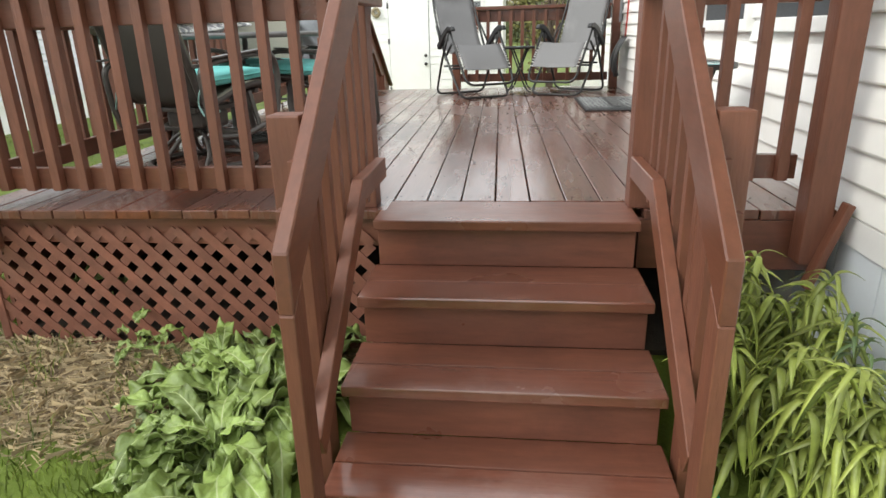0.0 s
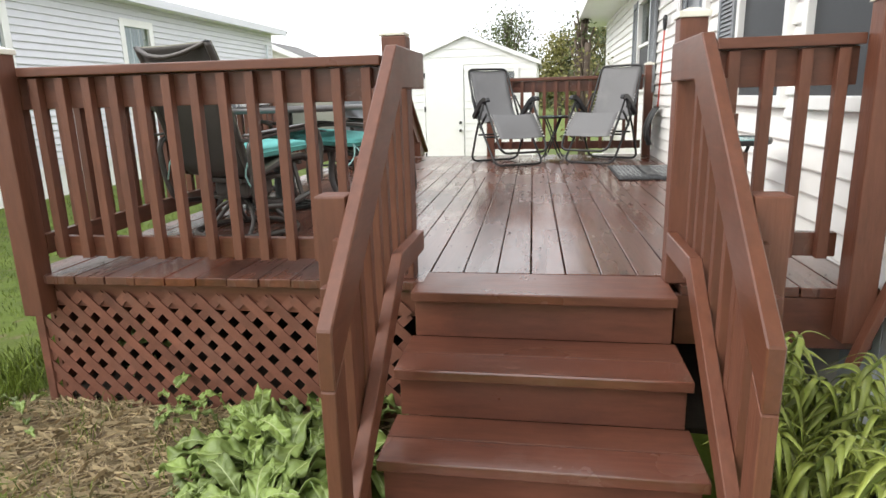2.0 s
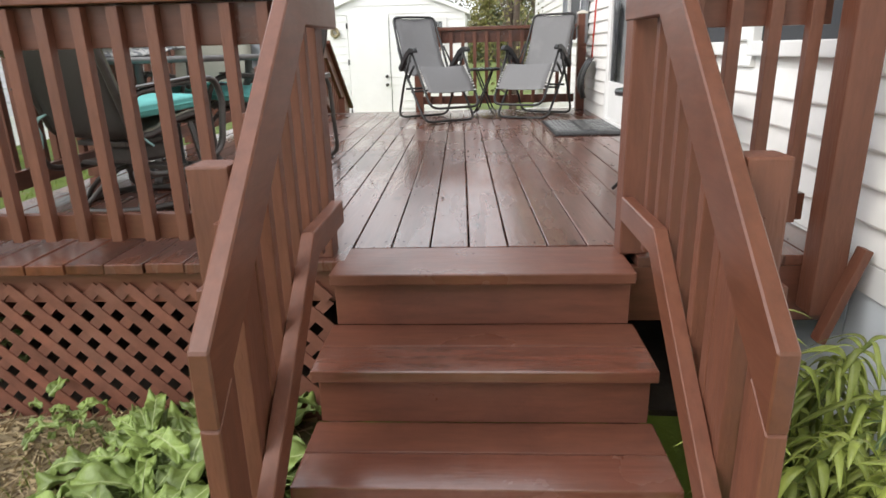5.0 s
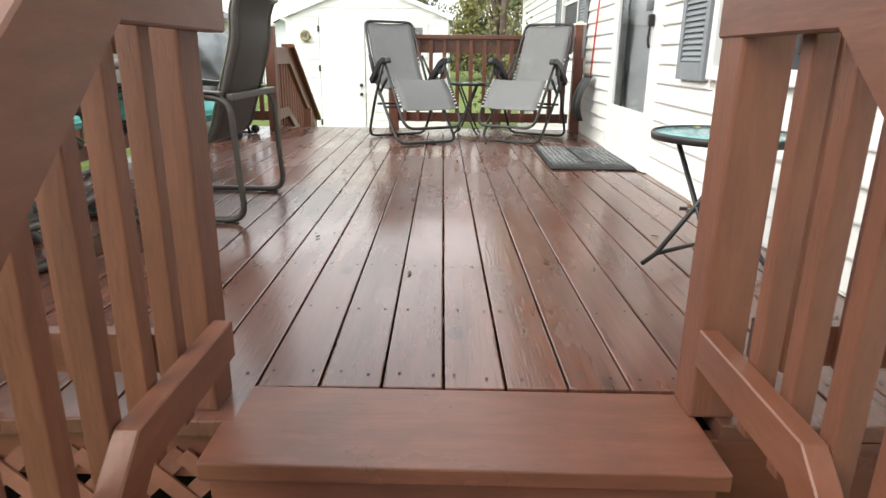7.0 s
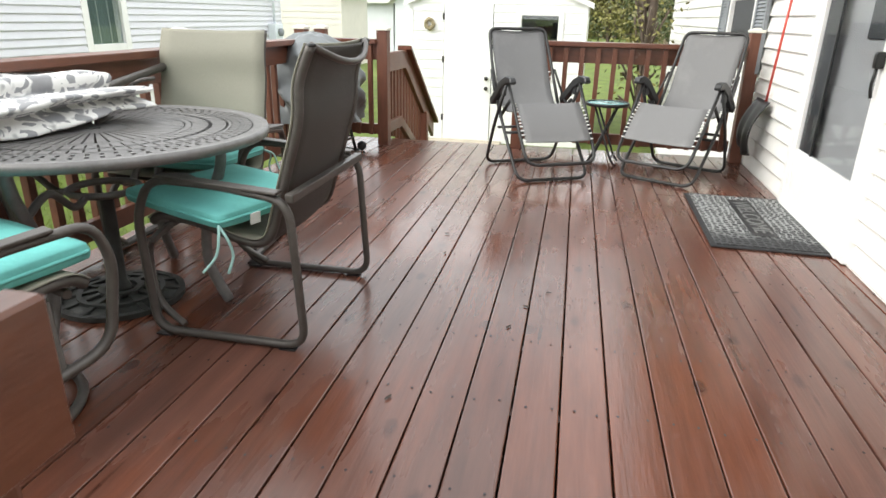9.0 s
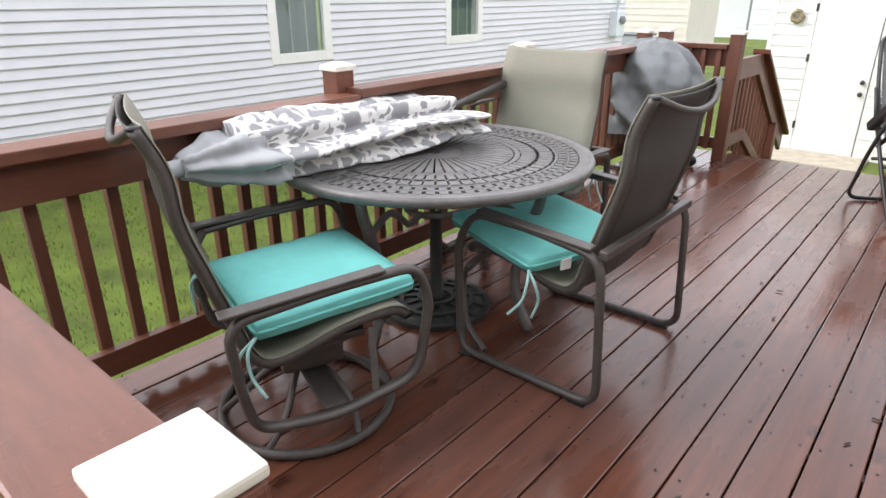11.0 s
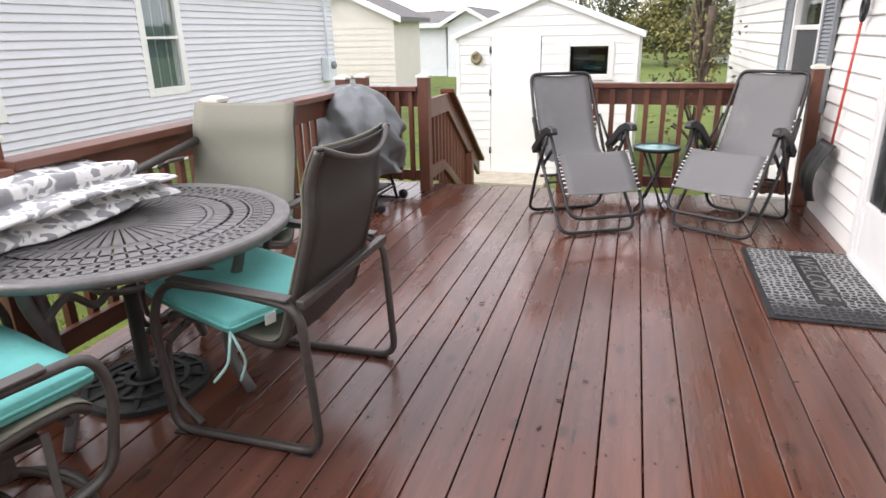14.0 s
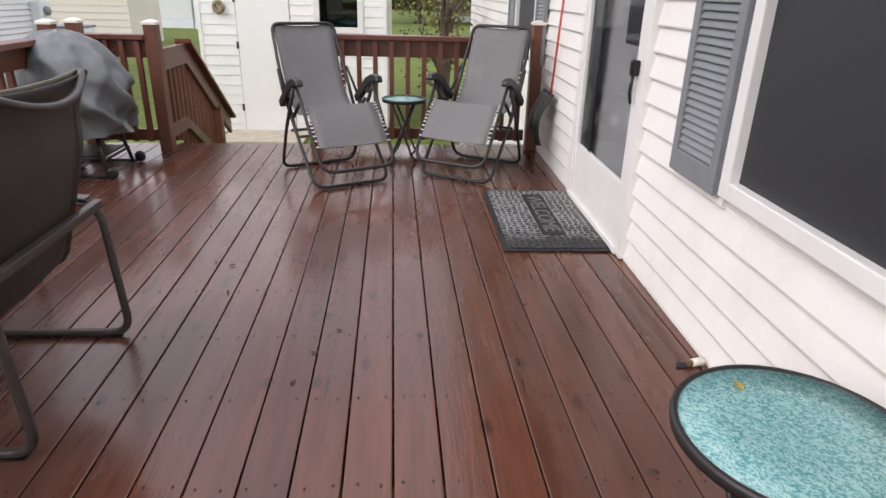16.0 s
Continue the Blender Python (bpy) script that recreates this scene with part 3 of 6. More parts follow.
lattice(X0 + 0.05, -0.5, 0.08, 0.645, Y0 - 0.012)
wpart("side_skirt", bm_box(X0 + 0.035, Y0 + 0.06, 0.07, X0 + 0.055, Y1 - 0.1, 0.56), M_LATT, lat)
wpart("side_skirt", bm_box(X0 + 0.06, Y1 - 0.1, 0.07, X1, Y1 - 0.085, 0.56), M_LATT, lat)
solid("soil", bm_box(X0 + 0.06, Y0 + 0.02, 0.085, X1, Y1 - 0.1, 0.125), mat("bare_soil", (0.05, 0.038, 0.028), 0.95, var=0.3, scale=8, bump=0.4), "bare dark soil under the deck")
wpart("lattice_edge", bm_box(X0 + 0.03, Y0 - 0.022, 0.07, X0 + 0.07, Y0 - 0.001, 0.56, 0.003), M_LATT, lat)


# ---- houses ----
def siding(parent, fixed, axis, u0, u1, z0, z1, pitch, material, holes, out, lip=0.019):
    """Lap siding: courses with a tilted face, cut round the holes (u0, u1, z0, z1). axis 'y': the wall runs along y at x = fixed."""
    z = z0
    while z < z1 - 0.01:
        zt = min(z + pitch, z1)
        cuts = [(a, b) for a, b, c, d in holes if c < (z + zt) / 2 < d]
        spans, cur = [], u0
        for a, b in sorted(cuts):
            if a > cur:
                spans.append((cur, a))
            cur = max(cur, b)
        if cur < u1:
            spans.append((cur, u1))
        for a, b in spans:
            prof = [(0.0, z), (out * lip * 0.9, z), (out * lip, z + 0.008), (out * lip * 0.62, z + pitch * 0.5), (out * 0.004, zt), (0.0, zt)]
            if axis == "y":
                own = bm_prism([(fixed + p, q) for p, q in prof], "y", a, b)
            else:
                own = bm_prism([(fixed + p, q) for p, q in prof], "x", a, b)
            wpart("siding_course", own, material, parent)
        z = zt


house = thing("wall_house", (WALL + 0.2, 3, 0.7), "white vinyl lap-sided house wall", "wall", kind="structure")
HWIN = (1.19, 2.13, 1.37, 2.55)      # near windows: y0, y1, z0, z1 over the frame
HWIN2 = (0.08, 1.00, 1.37, 2.55)
HFAR = (5.76, 6.86, 1.46, 2.66)
HDOOR = (2.99, 4.17, 0.742, 2.86)
EAVE = 2.90


def walled(parent, fixed, thick, u0, u1, z0, z1, holes, axis, material):
    """The wall's core, with openings through it."""
    us = sorted({u0, u1, *[h for a in holes for h in a[:2]]})
    for a, b in zip(us, us[1:]):
        zs = [(z0, z1)]
        for h in holes:
            if h[0] <= a and b <= h[1]:
                zs = [s for lo, hi in zs for s in ((lo, min(hi, h[2])), (max(lo, h[3]), hi)) if s[1] - s[0] > 0.001]
        for lo, hi in zs:
            x0, x1 = sorted((fixed, fixed + thick))
            wpart("wall_core", bm_box(x0, a, lo, x1, b, hi) if axis == "y" else bm_box(a, x0, lo, b, x1, hi), material, parent)


holes = [HWIN, HWIN2, HFAR, HDOOR]
walled(house, WALL + 0.019, 0.13, -6, 11.8, 0.10, EAVE, holes, "y", M_SIDE)
siding(house, WALL + 0.019, "y", -6, 11.8, 0.745, EAVE, 0.115, M_SIDE, holes, -1, lip=0.025)
wpart("corner_board", bm_box(WALL - 0.005, 11.8, 0.1, WALL + 0.15, 11.86, EAVE), M_WHITE, house)
wpart("sill_trim", bm_box(WALL - 0.004, -6, 0.64, WALL + 0.018, 11.8, 0.743, 0.003), M_WHITE, house)
for i in range(60):
    yy = -6 + 0.3 * i
    if yy < 0.1:
        wpart("skirting_panel", bm_box(WALL + 0.006, yy + 0.003, 0.03, WALL + 0.018, yy + 0.297, 0.639, 0.002), M_SKIRT, house)
solid("soffit", bm_box(0.74, -6.4, EAVE, WALL + 4, 12.6, EAVE + 0.03), M_WHITE, "white vinyl soffit under the eave")
solid("gutter", bm_box(0.66, -6.4, EAVE - 0.02, 0.738, 12.6, EAVE + 0.13, 0.01), M_WHITE, "white gutter along the eave")
solid("roof", bm_prism([(0.70, EAVE + 0.131), (3.2, EAVE + 0.85), (5.6, EAVE + 0.131), (5.6, EAVE + 0.04), (0.745, EAVE + 0.04)], "y", -6.4, 12.6), M_ROOF, "dark shingle roof of the house")
solid("wall_house_back", bm_box(WALL + 0.15, 11.72, 0.1, 5.2, 11.8, EAVE), M_SIDE, "white far end wall of the house")
# added sheet, coloured near-black for the shade inside the house
solid("house_unlit_backing", bm_box(WALL + 1.6, -6, 0.1, WALL + 1.66, 11.7, EAVE), M_DARK, "near-black sheet standing for the unlit room behind the windows")


def window(name, x, y0, y1, z0, z1, out, fw=0.062, screen=True, sash=True, label="white-framed window", axis="y", grid=0, depth=0.09):
    """A window in a wall that runs along y (or x); out is the way to the outside."""
    c = (x, (y0 + y1) / 2, z0) if axis == "y" else ((y0 + y1) / 2, x, z0)
    t = thing(name, c, label, "window", kind="structure")

    def bx(d0, a0, b0, d1, a1, b1, bevel=0.0):
        d0, d1 = sorted((x + out * d0, x + out * d1))
        return bm_box(d0, a0, b0, d1, a1, b1, bevel) if axis == "y" else bm_box(a0, d0, b0, a1, d1, b1, bevel)
    for a0, a1, b0, b1 in ((y0, y0 + fw, z0, z1), (y1 - fw, y1, z0, z1), (y0 + fw, y1 - fw, z0, z0 + fw), (y0 + fw, y1 - fw, z1 - fw, z1)):
        wpart("window_frame", bx(-0.05, a0, b0, 0.03, a1, b1, 0.006), M_WHITE, t)
    zm = (z0 + z1) / 2
    if sash:
        wpart("sash_bar", bx(-0.03, y0 + fw, zm - 0.02, 0.012, y1 - fw, zm + 0.02, 0.003), M_WHITE, t)
        p = wpart("pane", bx(-0.028, y0 + fw, zm + 0.02, -0.022, y1 - fw, z1 - fw), M_GLASS, t)
        p.visible_shadow = False
    if screen:
        wpart("insect_screen", bx(-0.012, y0 + fw, z0 + fw, -0.008, y1 - fw, zm - 0.02 if sash else z1 - fw), M_SCREEN, t, "charcoal insect screen")
    else:
        p = wpart("pane", bx(-0.028, y0 + fw, z0 + fw, -0.022, y1 - fw, zm - 0.02 if sash else z1 - fw), M_GLASS, t)
        p.visible_shadow = False
    for i in range(grid):
        yy = y0 + fw + (y1 - y0 - 2 * fw) * (i + 1) / (grid + 1)
        wpart("glazing_bar", bx(-0.038, yy - 0.008, z0 + fw, -0.032, yy + 0.008, z1 - fw), M_WHITE, t)
    wpart("curtain", bx(-depth - 0.05, y0 + fw, z0 + fw, -depth - 0.04, y1 - fw, z1 - fw), M_CURT, t, "pale closed curtain behind the glass") if grid else None
    return t


M_CURT = mat("curtain", (0.30, 0.35, 0.35), 0.9, var=0.2, scale=3, stretch=(1, 14, 0.3), bump=0.1)


def shutter(x, y0, y1, z0, z1, out):
    t = thing("window_shutter", (x, (y0 + y1) / 2, z0), "grey louvred vinyl window shutter on white siding", "shutter", "window shutters")
    xs = sorted((x, x + out * 0.03))
    fw = 0.05
    for a0, a1, b0, b1 in ((y0, y0 + fw, z0, z1), (y1 - fw, y1, z0, z1), (y0 + fw, y1 - fw, z0, z0 + 0.09), (y0 + fw, y1 - fw, z1 - 0.07, z1)):
        wpart("stile", bm_box(xs[0], a0, b0, xs[1], a1, b1, 0.003), M_SHUT, t)
    wpart("backing", bm_box(*sorted((x, x + out * 0.008))[:1], y0 + fw, z0 + 0.09, max(x, x + out * 0.008), y1 - fw, z1 - 0.07), M_SHUT, t)
    z = z0 + 0.095
    me = mesh_of(bm_prism([(0, 0), (0, 0.012), (out * 0.004, 0.026), (out * 0.017, 0.004), (out * 0.017, 0.0)], "y", y0 + fw, y1 - fw), M_SHUT, "louvre")
    while z < z1 - 0.10:
        o = wpart("louvre", me, None, t)
        o.location = (x + out * 0.008, 0, z)
        z += 0.029
    return t


window("window_1", WALL, *HWIN, -1, sash=False, label="white-framed window with a charcoal insect screen")
window("window_2", WALL, *HWIN2, -1, sash=False, label="white-framed window with a charcoal insect screen")
window("window_3", WALL, *HFAR, -1, label="white sash window with a dark lower screen")
shutter(WALL - 0.008, 2.155, 2.55, 1.36, 2.56, -1)
shutter(WALL - 0.008, 6.89, 7.28, 1.46, 2.66, -1)
shutter(WALL - 0.008, 5.35, 5.73, 1.46, 2.66, -1)

# ---- house door ----
M_DOOR = mat("inner_door", (0.42, 0.42, 0.42), 0.45, var=0.06, scale=3, bump=0.04)
M_CHROME = mat("dull_handle", (0.03, 0.03, 0.03), 0.3, metal=0.6, var=0.1, bump=0)
M_DGLASS = glass("storm_glass", (0.88, 0.89, 0.9), 0.05, 0.10, 4.0)
dy0, dy1 = HDOOR[0], HDOOR[1]
door = thing("door_1", (WALL, 3.58, DECK), "white storm door with tall glass before a grey panelled house door", "door", kind="structure")
fr = [(dy0, dy0 + 0.07), (dy1 - 0.07, dy1)]
for a, b in fr:
    wpart("door_frame", bm_box(WALL - 0.03, a, DECK + 0.004, WALL + 0.08, b, 2.86, 0.006), M_WHITE, door)
wpart("door_frame", bm_box(WALL - 0.03, dy0 + 0.07, 2.79, WALL + 0.08, dy1 - 0.07, 2.86, 0.006), M_WHITE, door)
wpart("threshold", bm_box(WALL - 0.04, dy0 + 0.07, DECK + 0.004, WALL + 0.08, dy1 - 0.07, DECK + 0.04, 0.004), M_WHITE, door)
sd0, sd1 = dy0 + 0.072, dy1 - 0.072
for a, b in ((sd0, sd0 + 0.075), (sd1 - 0.06, sd1)):
    wpart("storm_stile", bm_box(WALL - 0.025, a, DECK + 0.045, WALL + 0.01, b, 2.785, 0.004), M_WHITE, door)
wpart("kick_panel", bm_box(WALL - 0.02, sd0 + 0.075, DECK + 0.045, WALL + 0.008, sd1 - 0.06, 1.115, 0.006), M_WHITE, door)
wpart("storm_rail", bm_box(WALL - 0.022, sd0 + 0.075, 2.70, WALL + 0.008, sd1 - 0.06, 2.785, 0.004), M_WHITE, door)
p = wpart("storm_glass", bm_box(WALL - 0.008, sd0 + 0.075, 1.115, WALL - 0.003, sd1 - 0.06, 2.70), M_DGLASS, door)
p.visible_shadow = False
wpart("sash_bar", bm_box(WALL - 0.014, sd1 - 0.30, 1.115, WALL - 0.0085, sd1 - 0.285, 2.70), M_PLAST, door, "dark edge of the sliding screen")
wpart("screen_half", bm_box(WALL - 0.0025, sd1 - 0.30, 1.115, WALL - 0.001, sd1 - 0.06, 2.70), M_SCREEN, door, "dark sliding insect screen")
inner = wpart("inner_door", bm_box(WALL + 0.045, sd0, DECK + 0.045, WALL + 0.085, sd1, 2.78, 0.004), M_DOOR, door, "grey panelled inner door")
wpart("door_lite", bm_box(WALL + 0.036, sd0 + 0.13, 1.78, WALL + 0.0445, sd0 + 0.46, 2.60, 0.004), M_SCREEN, inner, "dark window in the inner door")
wpart("door_panel", bm_box(WALL + 0.038, sd0 + 0.12, 1.00, WALL + 0.0445, sd1 - 0.12, 1.52, 0.005), M_DOOR, inner)
hd = wpart("door_handle", bm_box(WALL - 0.065, sd0 + 0.012, 1.66, WALL - 0.026, sd0 + 0.055, 1.735, 0.01), M_CHROME, door, "black latch handle")
wpart("lever", bm_tube(round_path([(WALL - 0.05, sd0 + 0.03, 1.67), (WALL - 0.055, sd0 + 0.035, 1.58), (WALL - 0.045, sd0 + 0.03, 1.53)], 0.03), 0.008), M_CHROME, hd)

# ---- far steps down towards the shed ----
fsteps = thing("far_steps", (-1.2, 5.9, 0.1), "brown stained wooden steps down to the lawn", "steps", kind="structure")
for i in range(1, 4):
    z = DECK - RISE * i
    y = Y1 + 0.28 * (i - 1)
    wpart("tread", bm_box(-1.78, y + 0.003, z - 0.038, -0.6, y + 0.30, z, 0.004), M_WOODX, fsteps)
    wpart("riser", bm_box(-1.76, y - 0.02, z + 0.001, -0.62, y, z + RISE - 0.045), M_WOODX, fsteps)
wpart("stringer", bm_prism([(Y1, DECK - 0.05), (Y1 + 0.95, 0.12), (Y1 + 0.7, 0.08), (Y1, 0.45)], "x", -1.83, -1.79), M_WOODH, fsteps)
far_rail = thing("stair_railing", (-1.79, 6.0, 0.3), "brown stained sloping stair railing with a board cap", "railing", "stair railings")
wpart("handrail", bm_prism([(5.25, 1.535), (5.88, 1.535), (7.03, 0.68), (7.03, 0.50), (5.84, 1.37), (5.25, 1.37)], "x", -1.81, -1.77, 0.004), M_WOODH, far_rail)
wpart("cap_rail", bm_prism([(5.86, 1.575), (7.06, 0.695), (7.06, 0.657), (5.86, 1.537)], "x", -1.86, -1.72, 0.004), M_WOODH, far_rail)
wpart("lower_rail", bm_prism([(5.25, 0.93), (5.70, 0.93), (6.75, 0.30), (6.75, 0.19), (5.70, 0.83), (5.25, 0.83)], "x", -1.81, -1.77, 0.003), M_WOODH, far_rail)
for i in range(14):
    y = 5.32 + 0.105 * i
    zt = min(1.40, 1.53 - 0.74 * (y - 5.88))
    zl = max(0.13, min(0.76, 0.76 - 0.62 * (y - 5.60)))
    o = wpart("baluster", BAL, None, far_rail)
    o.matrix_basis = Matrix.Translation((-1.83, y, zl)) @ Matrix.Diagonal((1, 1, zt - zl, 1))
post(-1.79, 6.62, 0.08, 0.85, cap=False, label="short brown stained stair post")

# ---- shed ----
SY = 8.95
shed = thing("garden_shed", (-1.37, SY + 1.5, 0.08), "small white lap-sided garden shed with a gable roof", "shed")
SX0, SX1, SEAVE, SPK = -2.60, -0.12, 2.02, 2.49
swin = (-1.08, -0.43, 1.44, 1.95)
sdoor = (-2.10, -1.39, 0.09, 2.03)
walled(shed, SY, 0.08, SX0, SX1, 0.09, SEAVE, [swin, sdoor], "x", M_SHED)
wpart("gable", bm_prism([(SX0, SEAVE), (SX1, SEAVE), (-1.36, SPK)], "y", SY, SY + 0.08), M_SHED, shed)
siding(shed, SY, "x", SX0, SX1, 0.09, SEAVE, 0.13, M_SHED, [swin, sdoor], -1, lip=0.012)
z = SEAVE
while z < SPK - 0.05:
    f = (SPK - z - 0.06) / (SPK - SEAVE)
    a, b = -1.36 - 1.24 * f, -1.36 + 1.24 * f
    if b - a > 0.05:
        wpart("siding_course", bm_prism([(SY, z), (SY - 0.016, z), (SY - 0.005, z + 0.13), (SY, z + 0.13)], "x", a, b), M_SHED, shed)
    z += 0.13
for xs in (SX0, SX1 - 0.05):
    wpart("corner_board", bm_box(xs, SY - 0.02, 0.09, xs + 0.05, SY - 0.0005, SEAVE, 0.003), M_SHED, shed)
wpart("side_wall", bm_box(SX0, SY + 0.08, 0.09, SX0 + 0.08, SY + 3.0, SEAVE), M_SHED, shed)
wpart("side_wall", bm_box(SX1 - 0.08, SY + 0.08, 0.09, SX1, SY + 3.0, SEAVE), M_SHED, shed)
wpart("back_wall", bm_box(SX0 + 0.08, SY + 2.92, 0.09, SX1 - 0.08, SY + 3.0, SEAVE), M_SHED, shed)
for sx in (1, -1):
    x_e = SX1 + 0.07 if sx > 0 else SX0 - 0.07
    wpart("roof_panel", bm_prism([(x_e, SEAVE - 0.02), (-1.36, SPK + 0.03), (-1.36, SPK + 0.07), (x_e, SEAVE + 0.025)], "y", SY - 0.05, SY + 3.1), M_ROOFW, shed)
    wpart("barge_board", bm_prism([(x_e, SEAVE - 0.045), (-1.36, SPK + 0.0), (-1.36, SPK + 0.065), (x_e, SEAVE + 0.022)], "y", SY - 0.072, SY - 0.051), M_SHED, shed)
sdr = wpart("shed_door", bm_box(-2.09, SY - 0.022, 0.10, -1.40, SY + 0.03, 2.02, 0.005), M_SHED, shed, "plain white shed door")
for zz in (0.4, 1.22, 1.80):
    wpart("hinge", bm_box(-2.115, SY - 0.03, zz, -2.085, SY - 0.0225, zz + 0.09, 0.002), M_IRON, sdr)
for zz in (0.88, 1.02):
    wpart("knob", bm_lathe([(0.012, 0), (0.028, 0.02), (0.028, 0.035), (0.01, 0.045)], 10), M_IRON, sdr).matrix_basis = pose(-1.46, SY - 0.022, zz, 90)
sw = window("window_4", SY, *swin, -1, fw=0.075, sash=False, screen=False, label="small white-framed shed window", axis="x")
# sheet behind the shed window; its dark colour stands for the unlit interior
wpart("unlit_backing", bm_box(SX0 + 0.09, SY + 0.5, 0.1, SX1 - 0.09, SY + 0.55, 1.95), M_DARK, shed)
wr = thing("door_wreath", (-2.30, SY - 0.05, 1.74), "small dried tan wreath hung on the shed wall", "wreath")
M_WREATH = mat("dried_wreath", (0.30, 0.25, 0.15), 0.8, var=0.5, scale=30, bump=0.3)
b = bm_tube([(0.055 * math.cos(a / 16 * 2 * math.pi), 0, 0.06 * math.sin(a / 16 * 2 * math.pi)) for a in range(16)], 0.026, closed=True)
for v in b.verts:
    v.co += Vector((random.uniform(-0.012, 0.012), random.uniform(-0.012, 0.012), random.uniform(-0.012, 0.012)))
part("wreath_ring", b, M_WREATH, wr)
solid("shed_step", bm_box(-2.3, SY - 0.75, 0.085, -1.2, SY - 0.03, 0.135, 0.01), mat("concrete", (0.48, 0.43, 0.34), 0.85, var=0.2, scale=7, bump=0.2), "pale concrete slab before the shed door", "slab", "structure")

# ---- neighbour's house ----
NX = -7.5
nb = thing("neighbour_house", (NX - 3, 7, 0.1), "long grey lap-sided mobile home with white skirting", "house")
nwins = [(4.84, 5.86, 1.14, 2.96), (8.30, 9.29, 1.20, 3.0)]
NE = 3.26
walled(nb, NX, -0.12, -8, 14.7, 0.55, NE, nwins, "y", M_SIDEN)
siding(nb, NX, "y", -8, 14.7, 0.58, NE, 0.108, M_SIDEN, nwins, 1, lip=0.030)
wpart("skirting", bm_box(NX - 0.1, -8, 0.05, NX - 0.01, 14.7, 0.50), M_WHITE, nb)
wpart("sill_trim", bm_box(NX - 0.1, -8, 0.50, NX + 0.02, 14.7, 0.578, 0.004), M_WHITE, nb)
wpart("corner_board", bm_box(NX - 0.12, 14.7, 0.05, NX + 0.02, 14.78, NE), M_SIDEN, nb)
wpart("end_wall", bm_box(NX - 6, 14.6, 0.05, NX - 0.12, 14.7, NE), M_SIDEN, nb)
wpart("soffit", bm_box(NX - 6, -8, NE, NX + 0.36, 15.0, NE + 0.03), M_WHITE, nb)
wpart("fascia", bm_box(NX + 0.361, -8, NE - 0.03, NX + 0.39, 15.0, NE + 0.12, 0.004), M_SIDEN, nb)
wpart("roof", bm_prism([(NX + 0.38, NE + 0.1), (NX - 3, NE + 0.95), (NX - 6.3, NE + 0.1), (NX - 6.3, NE + 0.04), (NX + 0.38, NE + 0.04)], "y", -8.2, 15.1), M_ROOF, nb)
for i, w in enumerate(nwins):
    window("window_%d" % (5 + i), NX, *w, 1, fw=0.13, screen=False, label="white sash window with pale curtains", grid=2)
    # added near-black backing: painted room shade behind each window
    wpart("unlit_room_sheet", bm_box(NX - 0.9, w[0] - 0.3, 0.6, NX - 0.85, w[1] + 0.3, NE), M_DARK, nb)


# ---- houses further off ----
def far_house(x0, x1, y0, y1, eave, peak, wall_mat, label, ridge="y"):
    t = thing("far_house", ((x0 + x1) / 2, (y0 + y1) / 2, 0.1), label, "house", "houses beyond the lawn")
    wpart("wall", bm_box(x0, y0, 0.1, x1, y1, eave), wall_mat, t)
    if ridge == "y":
        xm = (x0 + x1) / 2
        wpart("gable", bm_prism([(x0, eave), (x1, eave), (xm, peak)], "y", y0, y1), wall_mat, t)
        wpart("roof", bm_prism([(x0 - 0.35, eave - 0.1), (xm, peak + 0.02), (x1 + 0.35, eave - 0.1), (x1 + 0.35, eave + 0.05), (xm, peak + 0.17), (x0 - 0.35, eave + 0.05)], "y", y0 - 0.25, y1 + 0.25), M_ROOF, t)
        for s in (-1, 1):
            xe = x0 - 0.36 if s < 0 else x1 + 0.36
            wpart("barge_board", bm_prism([(xe, eave - 0.15), (xm, peak - 0.03), (xm, peak + 0.16), (xe, eave + 0.06)], "y", y0 - 0.29, y0 - 0.251), M_WHITE, t)
    else:
        ym = (y0 + y1) / 2
        wpart("gable", bm_prism([(y0, eave), (y1, eave), (ym, peak)], "x", x0, x1), wall_mat, t)
        wpart("roof", bm_prism([(y0 - 0.35, eave - 0.1), (ym, peak + 0.02), (y1 + 0.35, eave - 0.1), (y1 + 0.35, eave + 0.05), (ym, peak + 0.17), (y0 - 0.35, eave + 0.05)], "x", x0 - 0.25, x1 + 0.25), M_ROOF, t)
        wpart("fascia", bm_box(x0 - 0.26, y0 - 0.40, eave - 0.14, x1 + 0.26, y0 - 0.351, eave + 0.06), M_WHITE, t)
    z = 0.5
    while z < eave - 0.2:
        wpart("siding_course", bm_prism([(y0, z), (y0 - 0.02, z), (y0 - 0.006, z + 0.2), (y0, z + 0.2)], "x", x0, x1), wall_mat, t)
        z += 0.2
    wpart("skirting", bm_box(x0 - 0.02, y0 - 0.03, 0.1, x1 + 0.02, y0 - 0.001, 0.45), M_SKIRT, t)
    return t


far_house(-12.3, -8.35, 21, 23.6, 2.6, 3.5, M_SIDEC, "cream lap-sided house with a white-edged gable")
far_house(-13.0, -9.45, 30.5, 35, 2.5, 3.0, M_SIDEB, "pale house wing under a dark shingle roof", ridge="x")
far_house(-9.2, -7.3, 30, 36, 2.5, 3.1, M_SIDEB, "pale grey gabled house beyond the shed")
far_house(3.0, 11, 42, 52, 2.6, 4.6, mat("tan_wall", (0.42, 0.34, 0.24), 0.8, var=0.1, bump=0.05), "tan house among the far trees")
ac = thing("air_conditioner", (-8.0, 16.6, 0.09), "grey outdoor air conditioner unit with a dark lid", "air conditioner")
